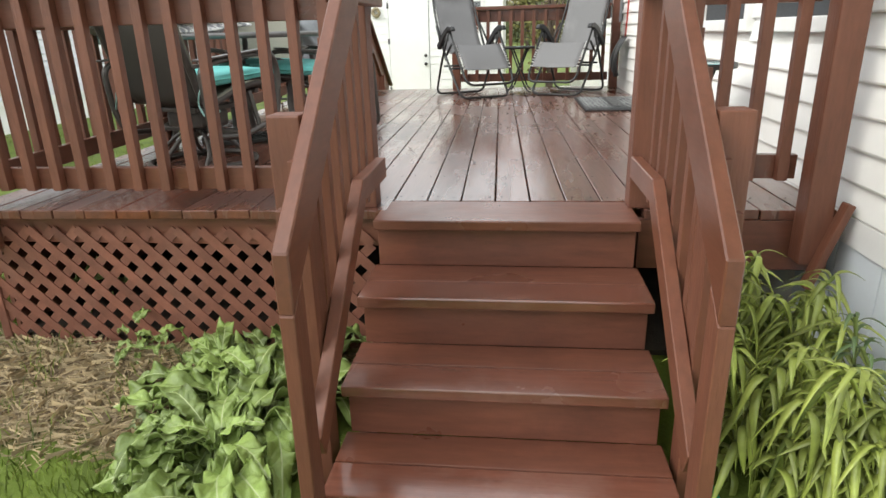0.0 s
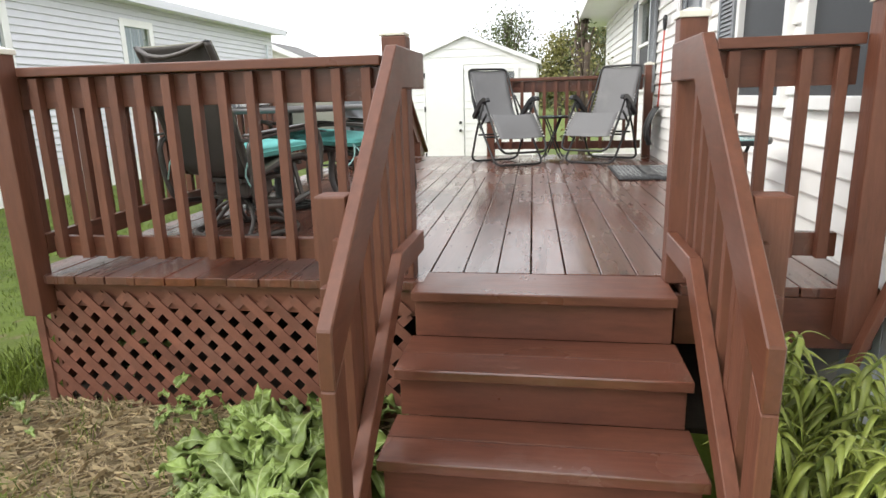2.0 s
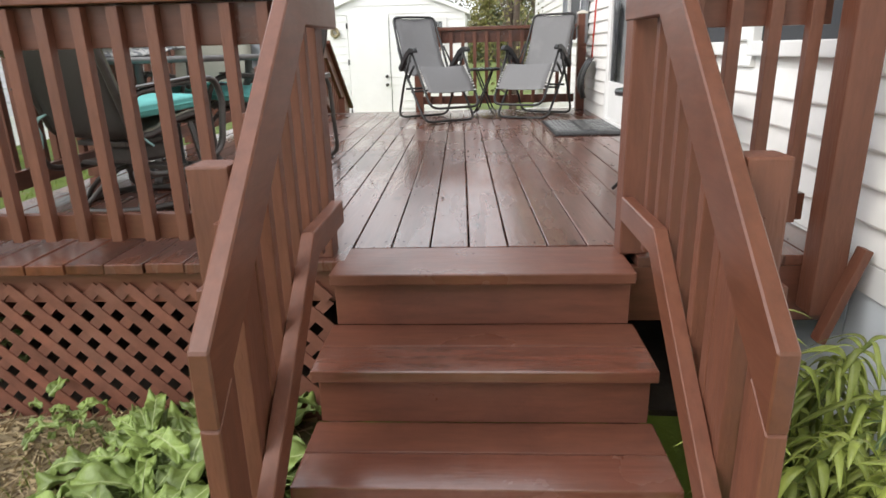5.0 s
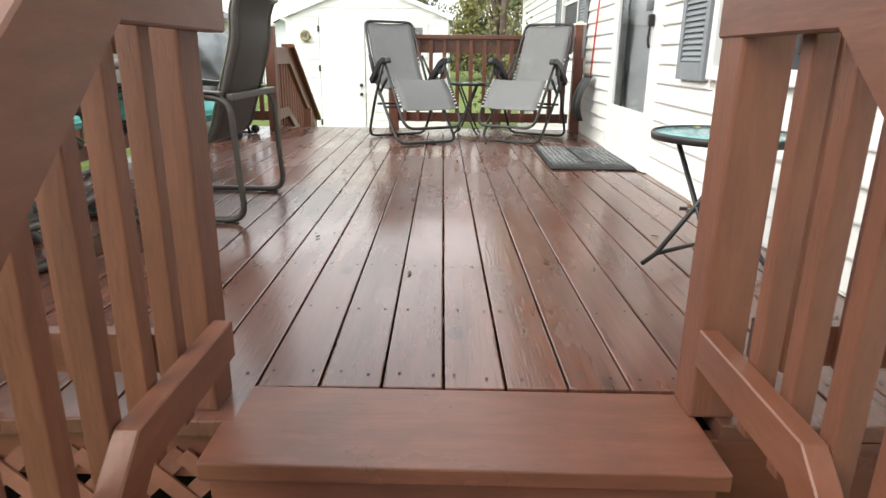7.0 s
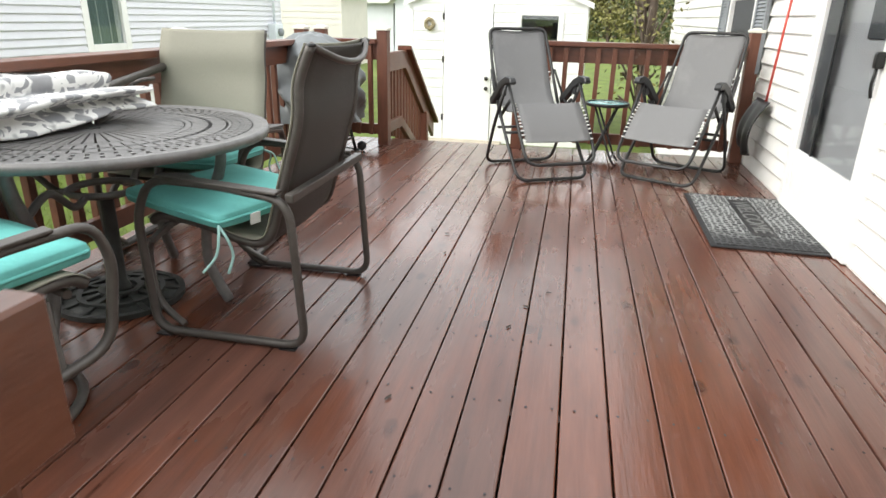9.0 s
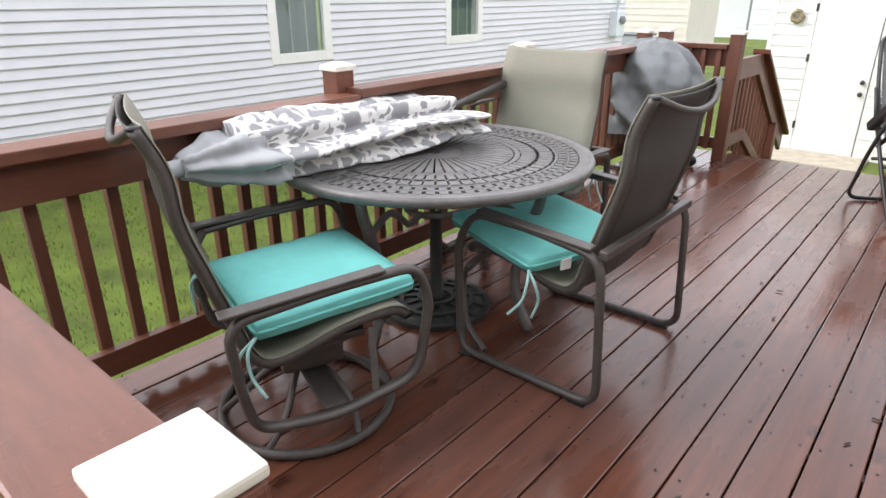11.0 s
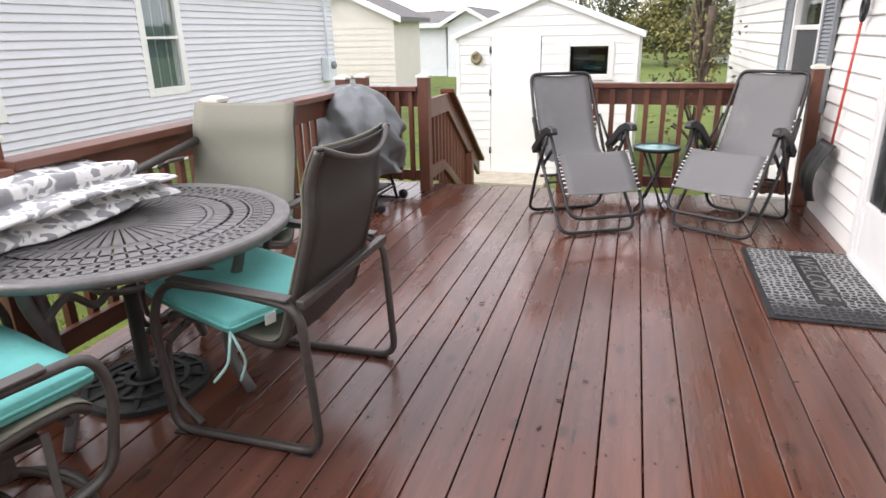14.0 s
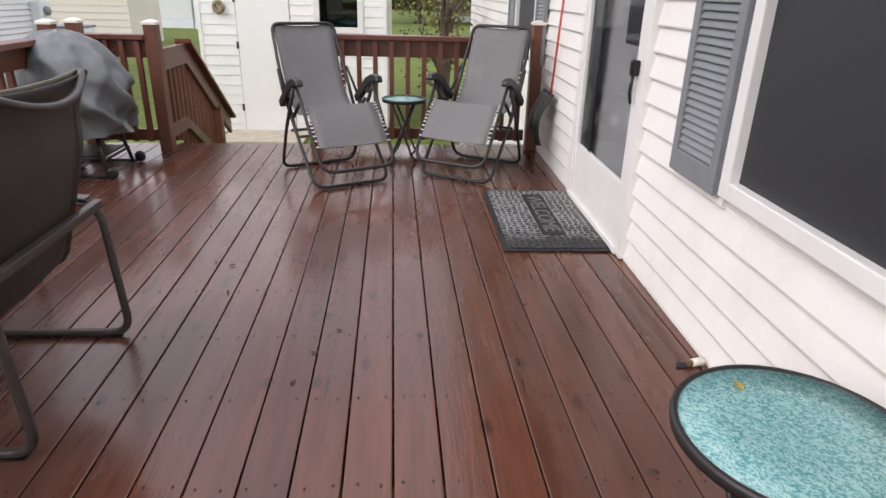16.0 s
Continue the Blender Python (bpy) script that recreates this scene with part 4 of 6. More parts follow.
part("case", bm_box(-0.4, -0.4, 0, 0.4, 0.4, 0.85, 0.02), M_SKIRT, ac)
part("lid", bm_box(-0.42, -0.42, 0.852, 0.42, 0.42, 0.90, 0.015), M_SHUT, ac)
mt = thing("electric_meter", (NX + 0.1, 14.25, 1.05), "grey electric meter box on the siding", "meter")
part("meter_box", bm_box(-0.08, -0.2, 0, 0.12, 0.2, 0.55, 0.02), M_SKIRT, mt)
part("meter_dial", bm_lathe([(0.09, 0), (0.09, 0.06), (0.05, 0.09)], 18), M_SHUT, mt).matrix_basis = pose(0.12, 0, 0.36, 0, 90)
part("conduit", bm_tube([(0.0, 0, 0.55), (0.0, 0, 1.9)], 0.03), M_SKIRT, mt)

# ---- furniture materials ----
M_FRAME = mat("chair_frame", (0.085, 0.075, 0.068), 0.4, metal=0.35, var=0.15, scale=30, bump=0.05, bump_scale=300)
M_SLINGB = mat("sling_back", (0.05, 0.044, 0.039), 0.6, var=0.12, scale=200, bump=0.25, bump_scale=500)
M_SLINGF = mat("sling_front", (0.25, 0.24, 0.19), 0.65, var=0.08, scale=200, bump=0.25, bump_scale=500)
M_TEAL = mat("teal_cushion", (0.15, 0.50, 0.465), 0.8, var=0.10, scale=5, bump=0.25, bump_scale=35)
M_TEALT = mat("teal_ties", (0.30, 0.50, 0.47), 0.8, var=0.1, bump=0.05)
M_TAG = mat("white_tag", (0.8, 0.8, 0.78), 0.7, var=0.03, bump=0)
M_TABLE = mat("cast_aluminium", (0.165, 0.158, 0.155), 0.45, metal=0.35, var=0.2, scale=18, bump=0.15, bump_scale=160)
M_ZSLING = mat("grey_sling", (0.185, 0.182, 0.184), 0.7, var=0.07, scale=240, bump=0.3, bump_scale=600, spots=(0.27, 0.265, 0.26), spot_scale=3, spot_amt=0.4)
M_LACE = mat("white_lacing", (0.75, 0.74, 0.72), 0.6, var=0.05, bump=0)
M_CAST = mat("cast_iron", (0.035, 0.038, 0.036), 0.5, metal=0.2, var=0.3, scale=25, bump=0.2, bump_scale=120)
M_COVER = mat("grill_cover", (0.165, 0.178, 0.182), 0.42, var=0.15, scale=4, bump=0.25, bump_scale=14, spots=(0.22, 0.23, 0.25), spot_scale=4, spot_amt=0.5)
M_SCRAP = mat("wet_scrap", (0.045, 0.03, 0.022), 0.6, var=0.3, bump=0.1)
M_RED = mat("red_pole", (0.55, 0.07, 0.05), 0.4, var=0.1, bump=0)


def frosted_teal():
    m = mat("teal_glass", (0.30, 0.55, 0.54), 0.12, var=0.0, bump=0)
    n, l = m.node_tree.nodes, m.node_tree.links
    b = n["Principled BSDF"]
    co = n.new("ShaderNodeTexCoord")
    mp = n.new("ShaderNodeMapping")
    mp.inputs["Scale"].default_value = (120, 75, 75)
    l.new(co.outputs["Object"], mp.inputs[0])
    wv = n.new("ShaderNodeTexNoise")
    wv.inputs["Scale"].default_value = 1.0
    wv.inputs["Detail"].default_value = 3
    wv.inputs["Distortion"].default_value = 1.6
    l.new(mp.outputs[0], wv.inputs["Vector"])
    rp = n.new("ShaderNodeValToRGB")
    rp.color_ramp.elements[0].position, rp.color_ramp.elements[0].color = 0.42, (0.10, 0.30, 0.31, 1)
    rp.color_ramp.elements[1].position, rp.color_ramp.elements[1].color = 0.56, (0.33, 0.56, 0.55, 1)
    l.new(wv.outputs[0], rp.inputs[0])
    l.new(rp.outputs[0], b.inputs["Base Color"])
    bp = n.new("ShaderNodeBump")
    bp.inputs["Strength"].default_value, bp.inputs["Distance"].default_value = 0.25, 0.004
    l.new(wv.outputs[0], bp.inputs["Height"])
    l.new(bp.outputs[0], b.inputs["Normal"])
    return m


M_TGLASS = frosted_teal()


def leaf_print():
    """Grey umbrella cloth with a white broken-leaf print."""
    m = mat("leaf_print_cloth", (0.30, 0.30, 0.31), 0.8, var=0.1, bump=0.1)
    n, l = m.node_tree.nodes, m.node_tree.links
    b = n["Principled BSDF"]
    old = b.inputs["Base Color"].links[0].from_socket
    co = n.new("ShaderNodeTexCoord")
    vo = n.new("ShaderNodeTexVoronoi")
    vo.feature = "DISTANCE_TO_EDGE"
    vo.inputs["Scale"].default_value = 21
    wn_ = n.new("ShaderNodeTexNoise")
    wn_.inputs["Scale"].default_value = 9
    l.new(co.outputs["Object"], wn_.inputs["Vector"])
    mx = n.new("ShaderNodeMixRGB")
    mx.inputs[0].default_value = 0.12
    l.new(co.outputs["Object"], mx.inputs[1])
    l.new(wn_.outputs["Color"], mx.inputs[2])
    l.new(mx.outputs[0], vo.inputs["Vector"])
    rp = n.new("ShaderNodeValToRGB")
    rp.color_ramp.interpolation = "CONSTANT"
    rp.color_ramp.elements[0].color = (1, 1, 1, 1)
    rp.color_ramp.elements[1].position, rp.color_ramp.elements[1].color = 0.16, (0, 0, 0, 1)
    l.new(vo.outputs["Distance"], rp.inputs[0])
    n2 = n.new("ShaderNodeTexNoise")
    n2.inputs["Scale"].default_value = 11
    l.new(co.outputs["Object"], n2.inputs["Vector"])
    r2 = n.new("ShaderNodeValToRGB")
    r2.color_ramp.elements[0].position, r2.color_ramp.elements[1].position = 0.40, 0.46
    l.new(n2.outputs[0], r2.inputs[0])
    mu = n.new("ShaderNodeMath")
    mu.operation = "MULTIPLY"
    l.new(rp.outputs[0], mu.inputs[0])
    l.new(r2.outputs[0], mu.inputs[1])
    m2 = n.new("ShaderNodeMixRGB")
    m2.inputs[2].default_value = (0.80, 0.79, 0.77, 1)
    l.new(mu.outputs[0], m2.inputs[0])
    l.new(old, m2.inputs[1])
    l.new(m2.outputs[0], b.inputs["Base Color"])
    return m


M_PRINT = leaf_print()
M_UGREY = mat("umbrella_grey", (0.34, 0.35, 0.36), 0.75, var=0.08, bump=0.1)


# ---- cushions ----
def bm_cushion(w, d, h, seed=0):
    """A flat box cushion with puffed top, soft edges and a piped seam."""
    own = bm_box(-w / 2, -d / 2, 0, w / 2, d / 2, h)
    bmesh.ops.subdivide_edges(own, edges=own.edges[:], cuts=9, use_grid_fill=True)
    for v in own.verts:
        u, s = v.co.x / (w / 2), v.co.y / (d / 2)
        edge = max(abs(u), abs(s))
        puff = (1 - u ** 4) * (1 - s ** 4)
        k = v.co.z / h
        v.co.z = h * 0.5 + (k - 0.5) * h * (0.62 + 0.5 * puff) + 0.004 * noise.noise(Vector((u * 2.3 + seed, s * 2.3, k)))
        if abs(abs(u) - 1) < 0.01 or abs(abs(s) - 1) < 0.01:
            v.co.x *= 1 - 0.02 * (2 * k - 1) ** 2
            v.co.y *= 1 - 0.02 * (2 * k - 1) ** 2
        if abs(u) > 0.9 and abs(s) > 0.9:
            v.co.x *= 0.985
            v.co.y *= 0.985
    for f in own.faces:
        f.smooth = True
    return own


def cushion(place, turn, label, seed=0, tag_corner=None, tilt=2.5, ties=(-1, 1)):
    t = thing("seat_cushion", place, label, "cushion", "teal seat cushions")
    t.matrix_world = pose(*place, tilt, 0, turn)
    w, d, h = 0.51, 0.49, 0.078
    pad = part("cushion_pad", bm_cushion(w, d, h, seed), M_TEAL, t)
    part("piping", bm_tube(round_path([(-w / 2, -d / 2, h * 0.5), (w / 2, -d / 2, h * 0.5), (w / 2, d / 2, h * 0.5), (-w / 2, d / 2, h * 0.5)], 0.03, 4, True), 0.006, True, 6), M_TEAL, pad)
    for sx in ties:
        x, y = sx * w / 2, -d / 2
        part("tie", bm_tube(smooth_path([(x, y, 0.03), (x + sx * 0.03, y - 0.035, 0.01), (x + sx * 0.05, y - 0.04, -0.05), (x + sx * 0.09, y - 0.02, -0.10)], 4), 0.005, False, 5), M_TEALT, pad)
        part("tie", bm_tube(smooth_path([(x, y, 0.03), (x + sx * 0.01, y - 0.05, 0.0), (x - sx * 0.005, y - 0.055, -0.06), (x + sx * 0.015, y - 0.05, -0.12)], 4), 0.005, False, 5), M_TEALT, pad)
    if tag_corner:
        x, y = tag_corner
        part("tag", bm_box(x - 0.022, y - 0.003, 0.0, x + 0.022, y + 0.003, 0.04, 0.001), M_TAG, pad, "white care tag")
    return t


# ---- sling dining chairs: they face +y, their own origin on the floor under the seat ----
def sling_curve(v):
    """Side profile of the seat and back: (y, z) for v from 0 at the knee to 1 at the head."""
    pts = [(0.25, 0.40), (0.20, 0.425), (0.05, 0.405), (-0.11, 0.355), (-0.195, 0.375), (-0.242, 0.50), (-0.285, 0.635), (-0.328, 0.78), (-0.34, 0.905), (-0.385, 1.015)]
    f = v * (len(pts) - 1)
    i = min(int(f), len(pts) - 2)
    a, b, c, d = pts[max(i - 1, 0)], pts[i], pts[i + 1], pts[min(i + 2, len(pts) - 1)]
    t = f - i
    return tuple(0.5 * (2 * b[k] + (c[k] - a[k]) * t + (2 * a[k] - 5 * b[k] + 4 * c[k] - d[k]) * t * t + (3 * b[k] - a[k] - 3 * c[k] + d[k]) * t ** 3) for k in (0, 1))


def patio_chair(place, turn, label, swivel=False):
    t = thing("patio_chair", place, label, "chair", "patio chairs round the table", turn=turn)
    w = 0.52
    sag = lambda u: 0.018 * (1 - (2 * u - 1) ** 2)

    def fabric(off, wide):
        def fn(u, v):
            y, z = sling_curve(v)
            y2, z2 = sling_curve(min(v + 0.01, 1))
            y1, z1 = sling_curve(max(v - 0.01, 0))
            dy, dz = y2 - y1, z2 - z1
            ln = math.hypot(dy, dz) or 1
            ny, nz = dz / ln, -dy / ln
            k = -sag(u) - off
            return ((u - 0.5) * wide * (1 - 0.02 * max(0, v - 0.85) / 0.15), y + ny * k, z + nz * k)
        return fn
    part("sling_front", bm_sheet(fabric(-0.019, w + 0.03), 8, 44, 0.003), M_SLINGF, t, "beige woven sling facing the sitter")
    part("sling_rear", bm_sheet(fabric(0.004, w - 0.006), 8, 44, 0.003), M_SLINGB, t, "dark brown rear of the sling")
    rail = [sling_curve(i / 40) for i in range(41)]
    for s in (-1, 1):
        sr = part("side_rail", bm_tube([(s * w / 2, y, z) for y, z in rail], 0.017, False, 8), M_FRAME, t)
        ey, ez = rail[-1]
        part("rail_end", bm_lathe([(0.0172, 0), (0.0172, 0.008), (0.012, 0.011)], 8, (s * w / 2, ey, ez - 0.004)), M_PLAST, sr, "black end plug")
    ty, tz = sling_curve(1)
    part("head_rail", bm_tube(smooth_path([(-w / 2, ty, tz), (-w / 4, ty - 0.035, tz - 0.045), (0, ty - 0.045, tz - 0.06), (w / 4, ty - 0.035, tz - 0.045), (w / 2, ty, tz)], 4), 0.012, False, 8), M_FRAME, t)
    part("seat_bar", bm_tube([(-w / 2, 0.2, 0.385), (w / 2, 0.2, 0.385)], 0.013), M_FRAME, t)
    part("seat_bar", bm_tube([(-w / 2, -0.16, 0.35), (w / 2, -0.16, 0.35)], 0.013), M_FRAME, t)
    xo = 0.345
    for s in (-1, 1):
        x = s * xo
        if swivel:
            path = round_path([(x, -0.27, 0.54), (x, 0.0, 0.575), (x, 0.25, 0.59), (x, 0.29, 0.48), (x, 0.25, 0.24), (x * 0.95, 0.0, 0.17), (x * 0.92, -0.22, 0.19), (x, -0.25, 0.31)], 0.07, 5, True)
            part("arm_frame", bm_tube(path, 0.019, True, 8, 0.75), M_FRAME, t)
            part("arm_strut", bm_beam((x, -0.21, 0.545), (s * w / 2, -0.245, 0.535), 0.022, 0.02, 0.004), M_FRAME, t)
            part("arm_strut", bm_beam((x * 0.95, 0.12, 0.20), (s * w / 2, 0.14, 0.385), 0.022, 0.02, 0.004), M_FRAME, t)
        else:
            path = round_path([(x, -0.315, 0.54), (x, -0.05, 0.575), (x, 0.18, 0.58), (x, 0.245, 0.45), (x, 0.225, 0.018), (x, -0.345, 0.018)], 0.075, 5, True)
            af = part("arm_frame", bm_tube(path, 0.018, True, 8, 0.8), M_FRAME, t)
            part("arm_strut", bm_beam((x, 0.2, 0.36), (s * w / 2, 0.2, 0.385), 0.022, 0.02, 0.004), M_FRAME, t)
            part("foot_glide", bm_box(x - 0.016, -0.31, 0.0, x + 0.016, -0.25, 0.006, 0.002), M_PLAST, af)
            part("foot_glide", bm_box(x - 0.016, 0.17, 0.0, x + 0.016, 0.23, 0.006, 0.002), M_PLAST, af)
        part("arm_cap", bm_beam((x, -0.285, 0.566), (x, 0.15, 0.597 if not swivel else 0.602), 0.048, 0.010, 0.004), M_FRAME, t)
    if not swivel:
        part("rear_bar", bm_beam((-xo, -0.318, 0.548), (xo, -0.318, 0.548), 0.03, 0.03, 0.006), M_FRAME, t)
        for s in (-1, 1):
            part("front_spring", bm_tube(smooth_path([(s * 0.25, 0.19, 0.385), (s * 0.27, 0.27, 0.30), (s * 0.30, 0.24, 0.12), (s * 0.325, 0.13, 0.035)], 6), 0.017, False, 8, 0.7), M_FRAME, t)
    else:
        part("swivel_plate", bm_box(-0.16, -0.16, 0.30, 0.16, 0.16, 0.325, 0.006), M_FRAME, t)
        part("rocker_spring", bm_box(-0.13, -0.10, 0.21, 0.13, 0.10, 0.299, 0.02), M_FRAME, t)
        part("cross_beam", bm_beam((-0.32, 0.0, 0.19), (0.32, 0.0, 0.19), 0.07, 0.022, 0.005), M_FRAME, t)
        part("hub", bm_lathe([(0.04, 0.16), (0.035, 0.20), (0.03, 0.22)], 12), M_FRAME, t)
        part("base_ring", bm_tube([(0.28 * math.cos(a * math.pi / 18), 0.28 * math.sin(a * math.pi / 18), 0.017) for a in range(36)], 0.016, True, 8), M_FRAME, t)
        for k in range(6):
            a = k * math.pi / 3 + 0.3
            c, s = math.cos(a), math.sin(a)
            part("spoke", bm_tube(smooth_path([(0.03 * c, 0.03 * s, 0.185), (0.11 * c - 0.02 * s, 0.11 * s + 0.02 * c, 0.17), (0.21 * c - 0.03 * s, 0.21 * s + 0.03 * c, 0.09), (0.276 * c, 0.276 * s, 0.02)], 5), 0.012, False, 6), M_FRAME, t)
    return t


CH_A = patio_chair((-1.66, 0.955, DECK), -20, "dark metal swivel rocking chair with a tall beige sling back", swivel=True)
CH_B = patio_chair((-1.26, 1.895, DECK), 91, "dark metal sled-base chair with a tall brown sling back")
CH_C = patio_chair((-1.87, 2.43, DECK), 187, "dark metal patio chair with a tall beige sling back")
cushion((-1.645, 0.985, DECK + 0.43), -15, "plump teal cushion on the swivel chair", 1)
cushion((-1.325, 1.83, DECK + 0.43), 72, "teal cushion with a white tag on the sled chair", 2, (-0.10, -0.25), ties=(-1,))
cushion((-1.85, 2.40, DECK + 0.43), 183, "teal cushion half hidden under the table", 3)

# ---- round cast table ----
TC = Vector((-1.815, 1.775, DECK))
table = thing("round_patio_table", TC, "round dark cast-aluminium table with a slotted sunburst top", "table")
TZ = 0.69


def sunburst_top():
    """The slotted table top: rings of bars with gaps between, built as a plate with real openings."""
    own = bmesh.new()
    def ring_plate(r0, r1, z0, z1, n=96):
        vs = [[own.verts.new((r * math.cos(2 * math.pi * k / n), r * math.sin(2 * math.pi * k / n), z)) for k in range(n)] for r, z in ((r0, z0), (r0, z1), (r1, z1), (r1, z0))]
        for q in range(4):
            a, b = vs[q], vs[(q + 1) % 4]
            for k in range(n):
                own.faces.new((a[k], a[(k + 1) % n], b[(k + 1) % n], b[k]))
    def bars(r0, r1, n, w0, w1, z0, z1):
        for k in range(n):
            a = 2 * math.pi * k / n
            c, s = math.cos(a), math.sin(a)
            q = []
            for r, w in ((r0, w0), (r1, w1)):
                for e in (-1, 1):
                    for z in (z0, z1):
                        q.append(own.verts.new((r * c - e * w / 2 * s, r * s + e * w / 2 * c, z)))
            i = q
            for f in ((0, 1, 3, 2), (4, 6, 7, 5), (0, 4, 5, 1), (2, 3, 7, 6), (1, 5, 7, 3), (0, 2, 6, 4)):
                own.faces.new([i[x] for x in f])
    z0, z1 = TZ - 0.012, TZ
    ring_plate(0.024, 0.115, z0, z1)
    bars(0.11, 0.335, 48, 0.0095, 0.034, z0, z1)
    ring_plate(0.328, 0.36, z0, z1)
    bars(0.355, 0.50, 64, 0.0275, 0.0405, z0, z1)
    ring_plate(0.42, 0.436, z0, z1)
    ring_plate(0.49, 0.515, z0, z1)
    bars(0.51, 0.55, 80, 0.027, 0.028, z0, z1)
    ring_plate(0.545, 0.562, z0, z1)
    bars(0.558, 0.598, 80, 0.030, 0.031, z0, z1)
    ring_plate(0.592, 0.635, z0, z1)
    bmesh.ops.recalc_face_normals(own, faces=own.faces[:])
    return own


part("tabletop", sunburst_top(), M_TABLE, table)
rim = bmesh.new()
rim_prof = [(0.63, TZ - 0.028), (0.655, TZ - 0.03), (0.662, TZ - 0.012), (0.655, TZ + 0.004), (0.636, TZ + 0.003), (0.63, TZ - 0.005)]
rr = [[rim.verts.new((r * math.cos(2 * math.pi * k / 80), r * math.sin(2 * math.pi * k / 80), z)) for k in range(80)] for r, z in rim_prof]
for i in range(6):
    for k in range(80):
        rim.faces.new((rr[i][k], rr[i][(k + 1) % 80], rr[(i + 1) % 6][(k + 1) % 80], rr[(i + 1) % 6][k])).smooth = True
bmesh.ops.recalc_face_normals(rim, faces=rim.faces[:])
part("rim", rim, M_TABLE, table)
for k in range(4):
    a = 0.15 + k * math.pi / 2
    c, s = math.cos(a), math.sin(a)
    part("leg", bm_tube(smooth_path([(0.50 * c, 0.50 * s, TZ - 0.013), (0.49 * c, 0.49 * s, 0.56), (0.42 * c, 0.42 * s, 0.38), (0.40 * c, 0.40 * s, 0.18), (0.47 * c, 0.47 * s, 0.012)], 6), 0.022, False, 8), M_TABLE, table)
    part("brace", bm_tube(smooth_path([(0.45 * c, 0.45 * s, 0.47), (0.32 * c, 0.32 * s, 0.52), (0.20 * c, 0.20 * s, 0.44), (0.12 * c, 0.12 * s, 0.46)], 6), 0.014, False, 8), M_TABLE, table)
part("brace_ring", bm_tube([(0.13 * math.cos(a * math.pi / 12), 0.13 * math.sin(a * math.pi / 12), 0.46) for a in range(24)], 0.014, True, 8), M_TABLE, table)
ub = thing("umbrella_base", (TC.x, TC.y, DECK), "dark green-black cast-iron umbrella stand under the table", "umbrella stand")
plate = bmesh.new()
for r0, r1, z in ((0.06, 0.085, 0.05), (0.145, 0.165, 0.038), (0.215, 0.24, 0.022)):
    q = [[plate.verts.new((r * math.cos(2 * math.pi * k / 32), r * math.sin(2 * math.pi * k / 32), h)) for k in range(32)] for r, h in ((r0, z - 0.02), (r0, z), (r1, z), (r1, z - 0.02))]
    for i in range(4):
        for k in range(32):
            plate.faces.new((q[i][k], q[i][(k + 1) % 32], q[(i + 1) % 4][(k + 1) % 32], q[(i + 1) % 4][k]))
for k in range(12):
    a = k * math.pi / 6
    part("base_spoke", bm_beam((0.07 * math.cos(a), 0.07 * math.sin(a), 0.034), (0.23 * math.cos(a), 0.23 * math.sin(a), 0.011), 0.022, 0.024, 0.002), M_CAST, ub)
part("base_plate", plate, M_CAST, ub)
part("base_disc", bm_lathe([(0.03, 0.004), (0.235, 0.004), (0.24, 0.012), (0.15, 0.026), (0.06, 0.034), (0.03, 0.034)], 32), M_CAST, ub)
part("base_pole", bm_lathe([(0.05, 0.03), (0.035, 0.06), (0.027, 0.08), (0.027, 0.42), (0.03, 0.43)], 14), M_CAST, ub)

for o in table.children:
    o.data.transform(Matrix.Diagonal((0.955, 0.955, 1, 1)))

# ---- closed umbrella lying on the table ----
umb = thing("patio_umbrella", (-2.1, 1.6, DECK + TZ + 0.006), "closed grey umbrella with white leaf print, lying across the table", "umbrella")
UA, UB = Vector((-2.10, 0.81, 1.50)), Vector((-2.05, 2.06, 1.52))
ud = (UB - UA).normalized()
us = ud.cross(Vector((0, 0, 1))).normalized()
uu = us.cross(ud)


def pleats(t0, t1, r0, r1, flat, folds, depth, seed, nt=14, na=60, floor_z=None):
    """A gathered sleeve of cloth along the closed umbrella."""
    own = bmesh.new()
    rings = []
    for i in range(nt + 1):
        f = i / nt
        c = UA + (UB - UA) * (t0 + (t1 - t0) * f)
        r = r0 + (r1 - r0) * f
        ring = []
        for k in range(na):
            a = 2 * math.pi * k / na
            rad = r * (1 + 0.18 * noise.noise(Vector((math.cos(a) * 1.5 + seed, math.sin(a) * 1.5, f * 9))) + depth * math.sin(a * folds + 1.3 * math.sin(f * 3 + seed)) + 0.22 * depth * math.sin(a * 3 + seed) + 0.8 * depth * noise.noise(Vector((math.cos(a) * 2, math.sin(a) * 2 + seed, f * 5))))
            p = c + us * (math.cos(a) * rad * (1.25 + 0.35 * f)) + uu * (math.sin(a) * rad * flat * (1 - 0.45 * f * f))
            if floor_z is not None and p.z < floor_z:
                p.z = floor_z + 0.002 * math.sin(a * 5)
            ring.append(own.verts.new(p))
        rings.append(ring)
    for a, b in zip(rings, rings[1:]):
        for k in range(na):
            own.faces.new((a[k], a[(k + 1) % na], b[(k + 1) % na], b[k])).smooth = True
    own.faces.new(rings[0][::-1])
    own.faces.new(rings[-1])
    bmesh.ops.recalc_face_normals(own, faces=own.faces[:])
    return own


